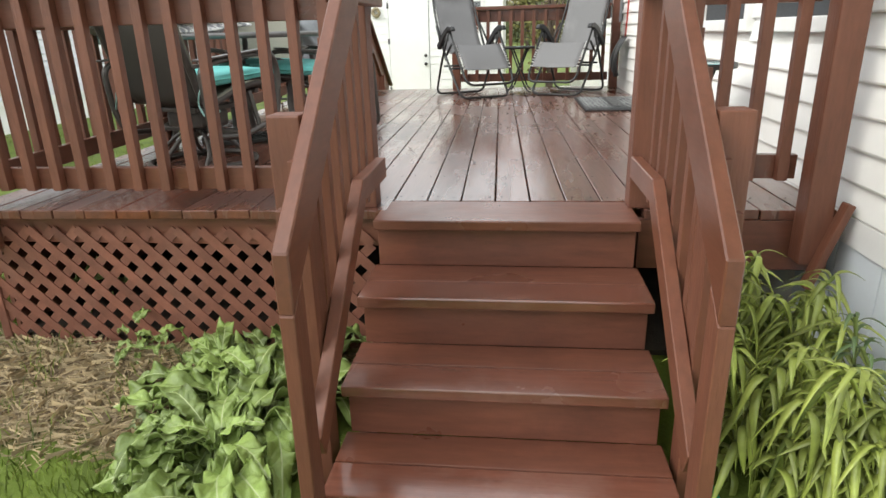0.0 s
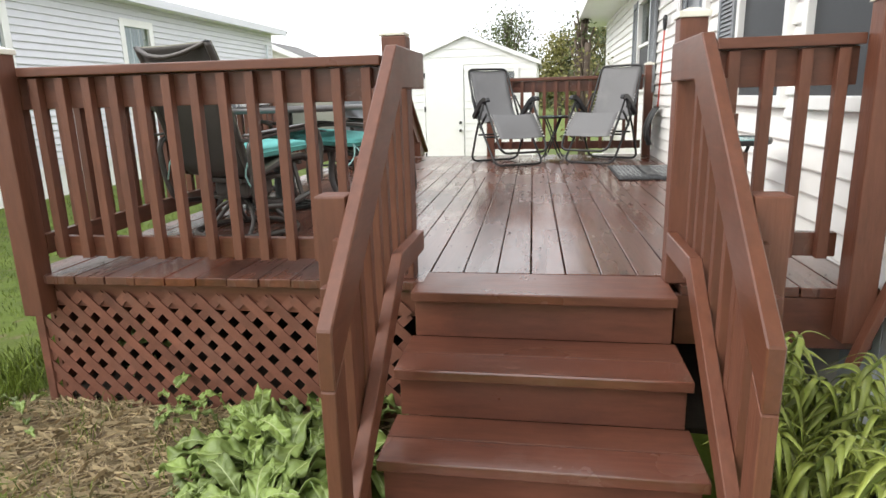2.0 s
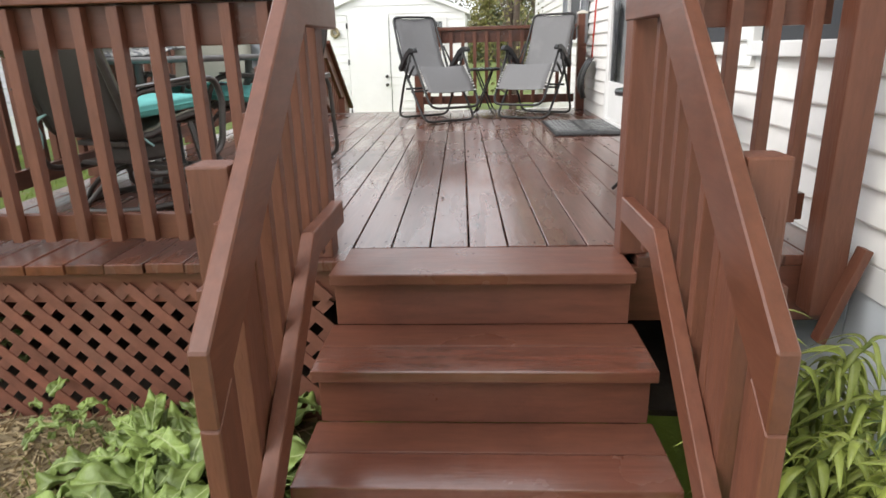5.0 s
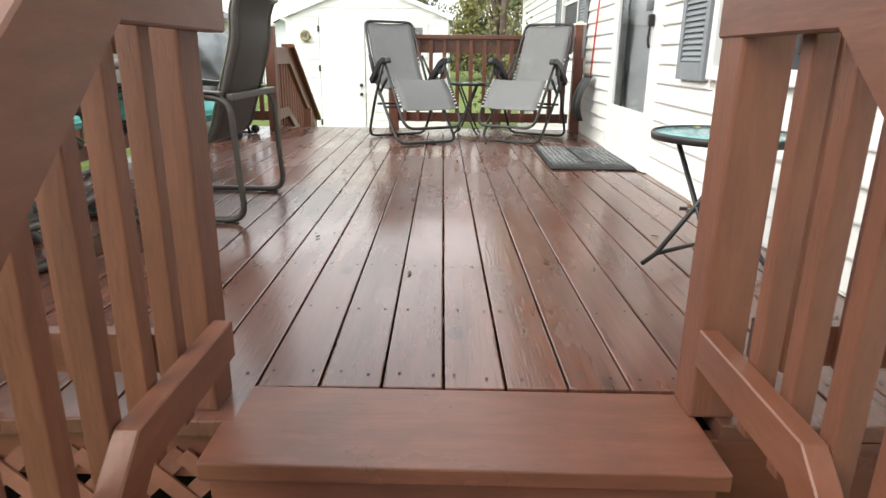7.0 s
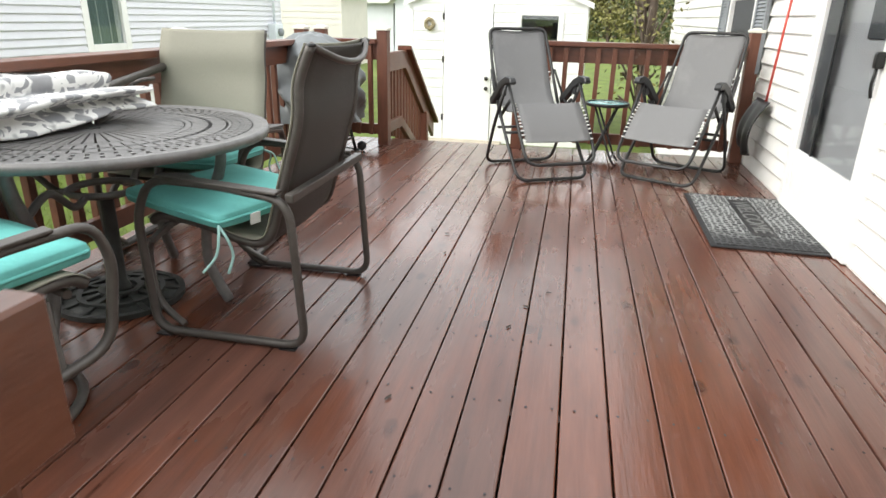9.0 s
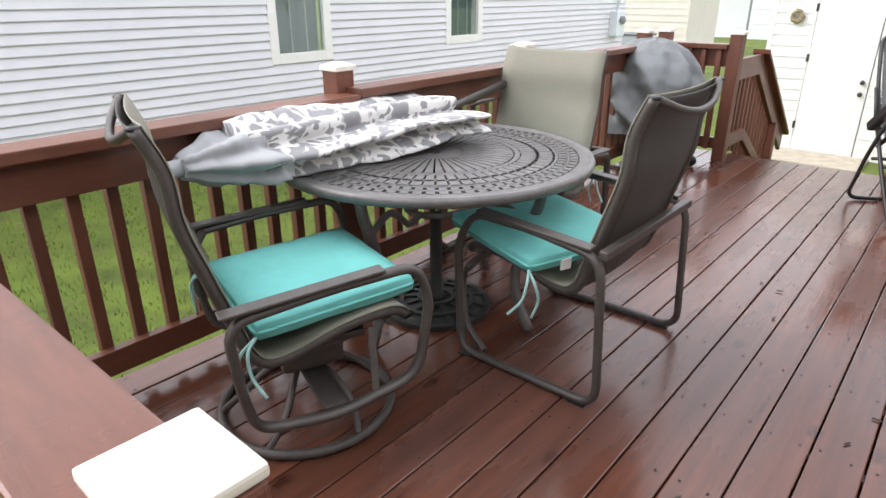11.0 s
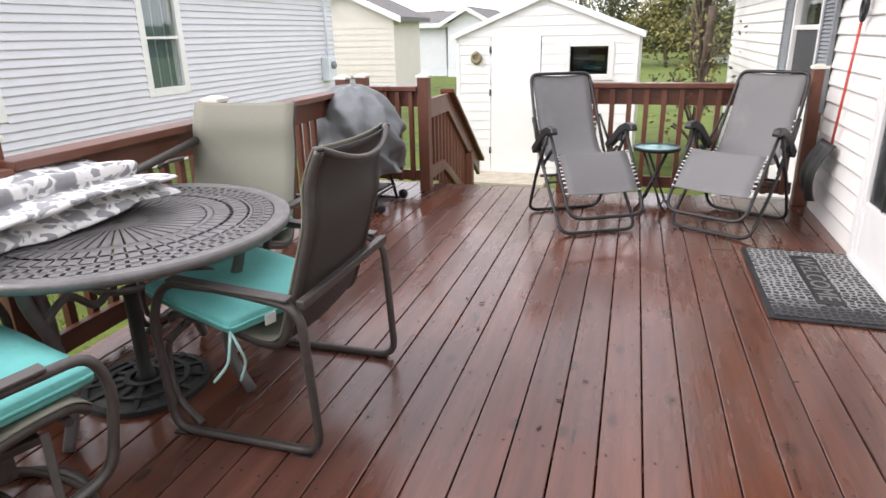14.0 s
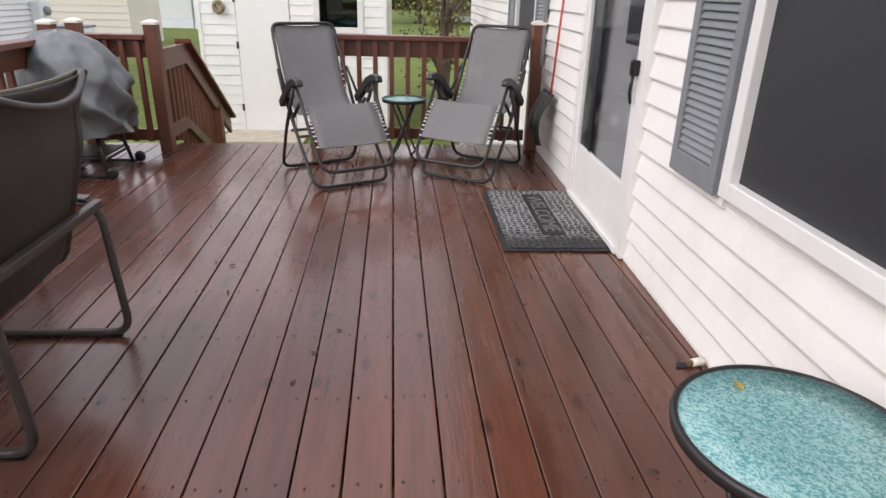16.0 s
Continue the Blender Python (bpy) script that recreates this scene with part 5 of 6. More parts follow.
wpart("vent_flap", pleats(0.035, 0.235, 0.04, 0.16, 0.85, 7, 0.20, 1.0), M_UGREY, umb, "plain grey pleated vent flap")
wpart("canopy", pleats(0.19, 1.0, 0.125, 0.165, 0.72, 7, 0.28, 2.0, 36, 96, DECK + TZ + 0.006), M_PRINT, umb, "gathered grey cloth with a white leaf print")
wpart("finial", bm_tube([UA - ud * 0.05, UA - ud * 0.04, UA + ud * 0.02, UA + ud * 0.06], 0.03, False, 12), M_UGREY, umb)
wpart("pole", bm_tube([UA + ud * 0.05, UB, UB + ud * 0.72 + Vector((-0.16, 0, 0.05))], 0.019, False, 10), M_FRAME, umb)
wpart("crank", bm_tube(round_path([UB + ud * 0.22 + Vector((0, 0, 0.0)), UB + ud * 0.22 + Vector((0.06, 0, 0.03)), UB + ud * 0.30 + Vector((0.07, 0, 0.03))], 0.02), 0.009), M_FRAME, umb)

# ---- covered grill ----
grill = thing("covered_grill", (-2.21, 4.64, DECK), "round kettle grill under a creased grey cover", "grill")


def cover_shape():
    own = bmesh.new()
    prof = [(0.02, 0.965), (0.14, 0.95), (0.25, 0.89), (0.34, 0.79), (0.39, 0.67), (0.405, 0.56), (0.40, 0.47), (0.385, 0.38), (0.37, 0.29)]
    na = 96
    fine = []
    for (r0, z0), (r1, z1) in zip(prof, prof[1:]):
        fine += [(r0 + (r1 - r0) * q / 5, z0 + (z1 - z0) * q / 5) for q in range(5)]
    prof = fine + [prof[-1]]
    rings = []
    for i, (r, z) in enumerate(prof):
        ring = []
        for k in range(na):
            a = 2 * math.pi * k / na
            f = i / (len(prof) - 1)
            q = Vector((r * math.cos(a), r * math.sin(a), z))
            d1 = noise.voronoi(q * 4.0 + Vector((3, 1, 2)))[0]
            d2 = noise.voronoi(Vector((q.x * 13, q.y * 13, q.z * 6)))[0]
            fold = abs(math.sin(a * 5.5 + 1.6 * math.sin(f * 5) + 2.0 * noise.noise(q * 4)))
            ridge = 1 - abs(math.sin(a * 3.5 + 2.2 * math.sin(f * 3.2 + 1) + 1.4 * noise.noise(q * 2.5)))
            sag = abs(math.sin(f * 7 + 2.5 * math.sin(a * 2 + 1)))
            crease = 0.88 + min(1, r / 0.2) * (0.14 * d1[0] - 0.04 + 0.05 * (d2[1] - d2[0]) + 0.08 * f * fold + 0.24 * ridge * (0.25 + f) - 0.09 * sag)
            ring.append(own.verts.new((r * crease * 1.0 * math.cos(a), r * crease * 0.85 * math.sin(a), z + 0.02 * noise.noise(Vector((math.cos(a) * 3, math.sin(a) * 3, 5 + z * 6))))))
        rings.append(ring)
    for a, b in zip(rings, rings[1:]):
        for k in range(na):
            own.faces.new((a[k], a[(k + 1) % na], b[(k + 1) % na], b[k])).smooth = True
    own.faces.new(rings[0])
    bmesh.ops.recalc_face_normals(own, faces=own.faces[:])
    return own


part("cover", cover_shape(), M_COVER, grill, "creased grey waterproof cover")
for sx, sy in ((-1, -1), (1, -1), (1, 1), (-1, 1)):
    part("leg", bm_tube([(0.22 * sx, 0.17 * sy, 0.28), (0.27 * sx, 0.22 * sy, 0.0)], 0.014), M_BLACK, grill)
part("lower_shelf", bm_box(-0.24, -0.18, 0.13, 0.24, 0.18, 0.145, 0.004), M_BLACK, grill)
for sy in (-1, 1):
    part("base_bar", bm_tube([(-0.27, 0.22 * sy, 0.013), (0.30, 0.22 * sy, 0.013)], 0.012), M_BLACK, grill)
    part("wheel", bm_lathe([(0.012, -0.010), (0.04, -0.009), (0.04, 0.009), (0.012, 0.010)], 16), M_PLAST, grill).matrix_basis = pose(0.315, 0.245 * sy, 0.041, 90)
part("cross_bar", bm_tube([(0.255, -0.21, 0.12), (0.255, 0.21, 0.12)], 0.01), M_BLACK, grill)
part("bowl", bm_lathe([(0.05, 0.30), (0.2, 0.34), (0.28, 0.45), (0.28, 0.5)], 24), M_BLACK, grill)


# ---- zero-gravity recliners: they face -y ----
def recliner(place, turn, label):
    t = thing("zero_gravity_recliner", place, label, "lounge chair", "recliners", turn=turn)
    w = 0.245
    r = 0.012
    # two crossing floor frames
    part("front_frame", bm_tube(round_path([(-w - 0.035, 0.13, 0.51), (-w - 0.035, -0.05, 0.28), (-w - 0.03, -0.27, 0.014), (w + 0.03, -0.27, 0.014), (w + 0.035, -0.05, 0.28), (w + 0.035, 0.13, 0.51)], 0.08), r, False, 8), M_BLACK, t)
    part("rear_frame", bm_tube(round_path([(-w - 0.05, -0.05, 0.63), (-w - 0.05, 0.12, 0.33), (-w - 0.04, 0.27, 0.014), (w + 0.04, 0.27, 0.014), (w + 0.05, 0.12, 0.33), (w + 0.05, -0.05, 0.63)], 0.08), r, False, 8), M_BLACK, t)
    # back frame, seat frame and foot frame
    part("back_frame", bm_tube(round_path([(-w, 0.10, 0.36), (-w - 0.004, 0.30, 0.72), (-w + 0.01, 0.42, 0.985), (w - 0.01, 0.42, 0.985), (w + 0.004, 0.30, 0.72), (w, 0.10, 0.36)], 0.06), r, False, 8), M_BLACK, t)
    part("foot_frame", bm_tube(round_path([(-w - 0.035, -0.06, 0.635), (-w - 0.03, -0.22, 0.38), (-w - 0.02, -0.37, 0.145), (w + 0.02, -0.37, 0.145), (w + 0.03, -0.22, 0.38), (w + 0.035, -0.06, 0.635)], 0.09), r, False, 8), M_BLACK, t)
    for s in (-1, 1):
        part("seat_rail", bm_tube([(s * w, 0.13, 0.38), (s * w, -0.02, 0.52)], r, False, 8), M_BLACK, t)
    part("cross_bar", bm_tube([(-w, 0.16, 0.30), (w, 0.16, 0.30)], r * 0.85, False, 8), M_BLACK, t)
    part("cross_bar", bm_tube([(-w, 0.05, 0.28), (w, 0.05, 0.28)], r * 0.85, False, 8), M_BLACK, t)
    # slings
    def line(pts):
        c = smooth_path([(0, y, z) for y, z in pts], 8)
        return lambda v: c[min(int(v * (len(c) - 1) + 0.5), len(c) - 1)]
    back = line([(0.419, 0.979), (0.35, 0.82), (0.285, 0.66), (0.225, 0.54), (0.15, 0.455), (0.05, 0.43), (-0.05, 0.455), (-0.085, 0.465)])
    foot = line([(-0.115, 0.512), (-0.175, 0.452), (-0.24, 0.375), (-0.305, 0.285)])
    sw_ = w - 0.022
    bs = part("back_sling", bm_sheet(lambda u, v: ((u - 0.5) * 2 * sw_, back(v).y + 0.012 * (1 - (2 * u - 1) ** 2), back(v).z - 0.012 * (1 - (2 * u - 1) ** 2)), 8, 48, 0.004), M_ZSLING, t)
    fs = part("foot_sling", bm_sheet(lambda u, v: ((u - 0.5) * 2 * (sw_ + 0.028), foot(v).y + 0.008 * (1 - (2 * u - 1) ** 2), foot(v).z - 0.008 * (1 - (2 * u - 1) ** 2)), 8, 24, 0.004), M_ZSLING, t)
    for s in (-1, 1):
        own = bmesh.new()
        for i in range(10):
            v = 0.26 + 0.042 * i
            p = back(min(v, 1))
            bm_tube([(s * (sw_ - 0.002), p.y - 0.002, p.z + 0.003), (s * (sw_ + 0.014), p.y, p.z + 0.004)], 0.0052, False, 5, bm=own)
        tagged(part("lacing", own, M_LACE, bs, "white elastic lacing"), kind="stuff")
        own = bmesh.new()
        for i in range(11):
            p = foot(0.04 + i * 0.09)
            bm_tube([(s * (sw_ + 0.026), p.y - 0.003, p.z + 0.003), (s * (sw_ + 0.047), p.y, p.z + 0.004)], 0.0052, False, 5, bm=own)
        tagged(part("lacing", own, M_LACE, fs, "white elastic lacing"), kind="stuff")
        # arm rests
        arm = bm_prism([(-0.15, 0.655), (-0.13, 0.685), (-0.06, 0.69), (0.02, 0.655), (0.19, 0.505), (0.16, 0.465), (0.0, 0.60), (-0.08, 0.645), (-0.14, 0.64)], "x", s * (w + 0.045) - 0.024, s * (w + 0.045) + 0.024, 0.006)
        part("armrest", arm, M_PLAST, t, "black plastic armrest")
        part("arm_tube", bm_tube([(s * (w + 0.035), 0.16, 0.53), (s * (w + 0.02), 0.28, 0.70)], r * 0.8, False, 6), M_BLACK, t)
        part("lock_lever", bm_box(s * (w + 0.045) - 0.014, -0.02, 0.55, s * (w + 0.045) + 0.014, 0.03, 0.63, 0.005), M_PLAST, t)
    for o in t.children_recursive:
        o.data.transform(Matrix.Diagonal((1, 1.2, 1.04, 1)))
    return t


recliner((-0.375, 4.56, DECK), 29, "grey sling reclining lounge chair with white lacing on black tube")
recliner((0.65, 4.73, DECK), -28.5, "grey sling reclining lounge chair with white lacing beside the house")


# ---- small round glass tables ----
def side_table(place, turn, r, label):
    t = thing("glass_side_table", place, label, "table", "small glass tables", turn=turn)
    h = 0.487
    top = part("glass_top", bm_lathe([(r * 0.5, h - 0.007), (r - 0.006, h - 0.007), (r - 0.006, h), (r * 0.5, h)], 40), M_TGLASS, t, "mottled teal glass top")
    own = bmesh.new()
    prof = [(r - 0.005, h - 0.022), (r + 0.006, h - 0.022), (r + 0.009, h - 0.006), (r + 0.005, h + 0.004), (r - 0.005, h + 0.003)]
    q = [[own.verts.new((a * math.cos(2 * math.pi * k / 40), a * math.sin(2 * math.pi * k / 40), z)) for k in range(40)] for a, z in prof]
    for i in range(5):
        for k in range(40):
            own.faces.new((q[i][k], q[i][(k + 1) % 40], q[(i + 1) % 5][(k + 1) % 40], q[(i + 1) % 5][k])).smooth = True
    bmesh.ops.recalc_face_normals(own, faces=own.faces[:])
    part("rim", own, M_BLACK, t, "black rim")
    f = r * 0.92
    for s in (-1, 1):
        part("leg_frame", bm_tube(round_path([(s * f * 0.72, f * 0.75, 0.009), (s * f * 0.72, f * 0.5, 0.06), (s * f * 0.35, -f * 0.55, h - 0.024)], 0.02), 0.009, False, 7), M_BLACK, t)
        part("leg_frame", bm_tube(round_path([(s * f * 0.62, -f * 0.75, 0.009), (s * f * 0.62, -f * 0.5, 0.06), (s * f * 0.45, f * 0.55, h - 0.024)], 0.02), 0.009, False, 7), M_BLACK, t)
    part("stretcher", bm_tube([(-f * 0.72, f * 0.5, 0.06), (f * 0.72, f * 0.5, 0.06)], 0.008, False, 7), M_BLACK, t)
    part("stretcher", bm_tube([(-f * 0.62, -f * 0.5, 0.06), (f * 0.62, -f * 0.5, 0.06)], 0.008, False, 7), M_BLACK, t)
    part("pivot", bm_tube([(-f * 0.55, 0, h * 0.5), (f * 0.55, 0, h * 0.5)], 0.009, False, 7), M_BLACK, t)
    return t


lf = thing("fallen_leaf", (0.885, 1.175, DECK + 0.488), "small yellow fallen leaf on the glass table", "leaf")
part("leaf_blade", bm_sheet(lambda u, v: ((u - 0.5) * 0.022 * math.sin(math.pi * (0.1 + 0.8 * v)), (v - 0.5) * 0.03, 0.002 + 0.004 * (2 * u - 1) ** 2), 4, 5, 0.001), mat("yellow_leaf", (0.35, 0.30, 0.08), 0.7, var=0.3, bump=0), lf)
side_table((0.93, 1.02, DECK), 35, 0.235, "round teal glass side table with black legs by the wall")
side_table((0.13, 5.02, DECK), 80, 0.165, "round teal glass side table with black legs between recliners")

# ---- welcome mat ----
MX0, MX1, MY0, MY1 = 0.67, 1.262, 3.09, 4.18
M_RUBBER = mat("black_rubber", (0.018, 0.018, 0.02), 0.55, var=0.25, scale=30, bump=0.2, bump_scale=120)


def mat_fibre():
    m = mat("mat_fibre", (0.2, 0.2, 0.195), 0.9, var=0.2, bump=0.4, bump_scale=300)
    n, l = m.node_tree.nodes, m.node_tree.links
    b = n["Principled BSDF"]
    co = n.new("ShaderNodeTexCoord")
    vo = n.new("ShaderNodeTexVoronoi")
    vo.feature = "DISTANCE_TO_EDGE"
    vo.inputs["Scale"].default_value = 27
    vo.inputs["Randomness"].default_value = 0.55
    l.new(co.outputs["Object"], vo.inputs["Vector"])
    w = n.new("ShaderNodeTexNoise")
    w.inputs["Scale"].default_value = 5
    l.new(co.outputs["Object"], w.inputs["Vector"])
    ad = n.new("ShaderNodeMath")
    ad.operation = "MULTIPLY_ADD"
    ad.inputs[1].default_value, ad.inputs[2].default_value = 0.30, 0.0
    l.new(w.outputs[0], ad.inputs[0])
    gt = n.new("ShaderNodeMath")
    gt.operation = "GREATER_THAN"
    l.new(vo.outputs["Distance"], gt.inputs[0])
    l.new(ad.outputs[0], gt.inputs[1])
    mx = n.new("ShaderNodeMixRGB")
    mx.inputs[1].default_value = (0.28, 0.285, 0.28, 1)
    mx.inputs[2].default_value = (0.025, 0.025, 0.027, 1)
    l.new(gt.outputs[0], mx.inputs[0])
    # soaked and dirty towards the edge that faces the steps
    w2 = n.new("ShaderNodeTexNoise")
    w2.inputs["Scale"].default_value, w2.inputs["Detail"].default_value = 9, 6
    l.new(co.outputs["Object"], w2.inputs["Vector"])
    sp = n.new("ShaderNodeSeparateXYZ")
    l.new(co.outputs["Generated"], sp.inputs[0])
    m2 = n.new("ShaderNodeMath")
    m2.operation = "MULTIPLY_ADD"
    m2.inputs[1].default_value = 2.2
    l.new(sp.outputs[1], m2.inputs[0])
    l.new(w2.outputs[0], m2.inputs[2])
    r2 = n.new("ShaderNodeMapRange")
    r2.inputs[1].default_value, r2.inputs[2].default_value = 0.72, 1.06
    r2.inputs[3].default_value, r2.inputs[4].default_value = 0.85, 0.0
    l.new(m2.outputs[0], r2.inputs[0])
    wt = n.new("ShaderNodeMixRGB")
    wt.inputs[2].default_value = (0.02, 0.02, 0.022, 1)
    l.new(r2.outputs[0], wt.inputs[0])
    l.new(mx.outputs[0], wt.inputs[1])
    l.new(wt.outputs[0], b.inputs["Base Color"])
    return m


dm = thing("door_mat", ((MX0 + MX1) / 2, (MY0 + MY1) / 2, DECK), "black rubber door mat with grey scrollwork reading welcome", "mat")
wpart("mat_base", bm_box(MX0, MY0, DECK + 0.002, MX1 + 0.02, MY1, DECK + 0.011, 0.004), M_RUBBER, dm)
wpart("mat_surface", bm_box(MX0 + 0.03, MY0 + 0.03, DECK + 0.0112, MX1 - 0.01, MY1 - 0.03, DECK + 0.0145, 0.001), mat_fibre(), dm, "grey and black scroll pattern")
tp = wpart("text_panel", bm_box(MX0 + 0.25, MY0 + 0.22, DECK + 0.0146, MX0 + 0.385, MY1 - 0.12, DECK + 0.0172, 0.001), M_RUBBER, dm)
tx = bpy.data.curves.new("welcome", "FONT")
tx.body, tx.size, tx.align_x, tx.align_y, tx.extrude = "WELCOME", 0.135, "CENTER", "CENTER", 0.001
txo = new("lettering", tx)
dg = bpy.context.evaluated_depsgraph_get()
tme = bpy.data.meshes.new_from_object(txo.evaluated_get(dg))
bpy.data.objects.remove(txo)
tme.materials.append(mat("mat_letter", (0.17, 0.17, 0.165), 0.9, var=0.1, bump=0.2))
lt = part("lettering", tme, None, tp, world_space=True)
lt.matrix_basis = pose(MX0 + 0.317, (MY0 + MY1) / 2 + 0.05, DECK + 0.0186, 0, 0, -90)

# ---- snow shovel hung on the wall ----
shv = thing("snow_shovel", (WALL - 0.03, 4.840, 0.95), "red-handled snow shovel with black scoop hung on the siding", "shovel")
wpart("pole", bm_tube([(WALL - 0.035, 4.705, 2.105), (WALL - 0.035, 4.870, 1.305)], 0.009, False, 10), M_RED, shv, "red pole")
wpart("grip", bm_tube(round_path([(WALL - 0.035, 4.705, 2.085), (WALL - 0.035, 4.660, 2.145), (WALL - 0.035, 4.655, 2.215), (WALL - 0.035, 4.720, 2.225), (WALL - 0.035, 4.735, 2.155)], 0.03, 4, True), 0.016, True, 8), M_PLAST, shv, "black D-grip")


def scoop(u, v):
    return (WALL - 0.035 - 0.09 * math.sin(v * math.pi * 0.75) - 0.02 * math.cos(u * math.pi * 4) * v, 4.76 + 0.36 * u + 0.02 * v, 1.31 - 0.42 * v + 0.05 * (2 * u - 1) ** 2 * v)


wpart("scoop", bm_sheet(scoop, 12, 10, 0.006), M_PLAST, shv, "black plastic scoop")

# ---- outlet by the wall foot and small debris ----
dbr = thing("hose_bib_fitting", (1.19, 2.0, DECK), "small weathered whitish fitting at the foot of the wall", "fitting")
part("fitting_body", bm_tube([(0.028, -0.004, 0.016), (0.05, 0.0, 0.017), (0.075, 0.004, 0.018)], 0.016, False, 10), M_CAP, dbr)
part("fitting_collar", bm_tube([(0.012, -0.006, 0.014), (0.027, -0.004, 0.0155)], 0.0125, False, 8), mat("rusty_metal", (0.20, 0.12, 0.07), 0.7, metal=0.3, var=0.5, scale=60, bump=0.3, bump_scale=200), dbr, "rusty collar")
part("fitting_base", bm_prism([(-0.035, -0.016), (0.01, -0.02), (0.012, 0.012), (-0.02, 0.016)], "z", 0.0025, 0.006), M_DARK, dbr, "dark knocked-out board chip")
for i in range(14):
    q = Vector((random.uniform(-0.85, 0.9), random.uniform(0.7, 3.4), DECK + 0.002))
    bit = thing("wood_chip", q, "tiny dark wet leaf scrap on the deck boards", "debris", "scraps on the deck", turn=random.uniform(0, 360))
    ln = random.uniform(0.010, 0.022)
    part("scrap", bm_sheet(lambda u, v: ((u - 0.5) * ln * 0.55 * math.sin(math.pi * (0.12 + 0.76 * v)), (v - 0.5) * ln * 1.6, 0.0025 + 0.003 * (2 * u - 1) ** 2), 3, 4, 0.001), M_SCRAP, bit)
bx = thing("white_storage_box", (1.0, 6.2, 0.1), "low white box on the lawn behind the railing", "box")
part("box_body", bm_box(-0.30, -0.25, 0, 0.30, 0.25, 0.52, 0.02), M_WHITE, bx)
part("box_lid", bm_box(-0.32, -0.27, 0.522, 0.32, 0.27, 0.57, 0.015), M_WHITE, bx)

# ---- plants ----
M_LEAF = mat("broad_leaf", (0.175, 0.24, 0.058), 0.45, var=0.35, scale=9, bump=0.5, bump_scale=45, obj_random=0.32)
M_LEAFV = mat("leaf_vein", (0.34, 0.40, 0.19), 0.5, var=0.1, bump=0)
M_LILY = mat("lily_leaf", (0.28, 0.33, 0.07), 0.4, var=0.3, scale=12, bump=0.1, obj_random=0.4)
M_LILYD = mat("dark_lily_leaf", (0.10, 0.155, 0.06), 0.45, var=0.3, scale=12, bump=0.1, obj_random=0.3)
M_STEM = mat("plant_stem", (0.15, 0.19, 0.05), 0.5, var=0.2, bump=0.1)
M_GRASS = mat("grass_blade", (0.12, 0.165, 0.016), 0.6, var=0.3, scale=3, bump=0, island=0.45)
M_STRAW = mat("straw", (0.36, 0.28, 0.16), 0.85, var=0.25, scale=20, bump=0, island=0.4)
M_HOSE = mat("green_hose", (0.02, 0.30, 0.14), 0.4, var=0.1, bump=0)


def broad_leaf(length, width, droop, wave, seed):
    """A long oblong leaf with a pale midrib, puckered between its side veins and wavy at the margin; it starts at the origin and grows along +y."""
    def fn(u, v):
        q = 2 * u - 1
        e = abs(q) ** 1.6
        s = 0.04 + 0.96 * v
        w = width * (math.sin(math.pi * min(1, s ** 0.85)) ** 0.6) * (1.05 - 0.1 * s) + 0.006 * (1 - s)
        x = math.copysign(e, q) * w / 2
        y = length * (s - 0.2 * droop * s * s) + 0.03 * e * math.sin(v * 11 + seed)
        z = length * (0.62 * s - (0.42 + 0.42 * droop) * s * s) + 0.20 * abs(x)
        z += wave * e * e * (math.sin(v * 19 + seed + (3 if q > 0 else 0)) + 0.5 * math.sin(v * 33 + 2 * seed + (1 if q > 0 else 4)))
        z += 0.0045 * math.sin(v * 44 - abs(x) * 130) * min(1, 3 * e)
        return (x, y, z)
    own = bm_sheet(fn, 12, 44, 0.0022)
    for f in own.faces:
        if abs(f.calc_center_median().x) < 0.03 * width:
            f.material_index = 1
    return own


leaf_kinds = [mesh_of(broad_leaf(l, w, d, wv, k), M_LEAF, "leaf") for k, (l, w, d, wv) in enumerate(((0.30, 0.082, 0.7, 0.015), (0.36, 0.09, 0.9, 0.019), (0.26, 0.08, 0.55, 0.013), (0.40, 0.086, 1.05, 0.021), (0.22, 0.07, 0.5, 0.011)))]
for k in leaf_kinds:
    k.materials.append(M_LEAFV)
rng = random.Random(5)


def broad_plant(x, y, n, spread, label, size=1.0, lift=0.0):
    z = ground_z(x, y)
    t = thing("broad_leaf_plant", (x, y, z), label, "plant", "broad-leaved plants")
    for i in range(n):
        a = rng.uniform(0, 360)
        o = part("leaf", rng.choice(leaf_kinds), None, t)
        r = rng.uniform(0, spread)
        o.matrix_basis = pose(r * math.cos(radians(a + 90)), r * math.sin(radians(a + 90)), rng.uniform(0.0, 0.17) * (1 - 0.6 * r / max(spread, 0.1)) + lift, rng.uniform(-22, 26), rng.uniform(-22, 22), a) @ Matrix.Scale(size * rng.uniform(0.6, 1.12), 4)
    return t


for x, y, n, sp, sz in ((-0.84, -0.20, 52, 0.19, 1.05), (-0.82, -0.48, 54, 0.20, 1.05), (-0.86, -0.76, 40, 0.18, 1.0), (-1.05, -0.32, 32, 0.16, 0.9), (-1.02, -0.60, 24, 0.14, 0.85), (-0.78, -1.0, 14, 0.08, 0.9)):
    broad_plant(x, y, n, sp, "clump of large wavy green dock leaves beside the steps", sz)
broad_plant(-1.55, -0.10, 9, 0.05, "small clump of green leaves before the lattice", 0.5)
broad_plant(-1.42, -0.16, 7, 0.05, "small clump of green leaves before the lattice", 0.45)
broad_plant(-2.15, -0.28, 6, 0.04, "small weed in the straw-strewn bed", 0.38)
broad_plant(-2.0, 0.25, 7, 0.05, "weed growing behind the lattice", 0.55, 0.1)


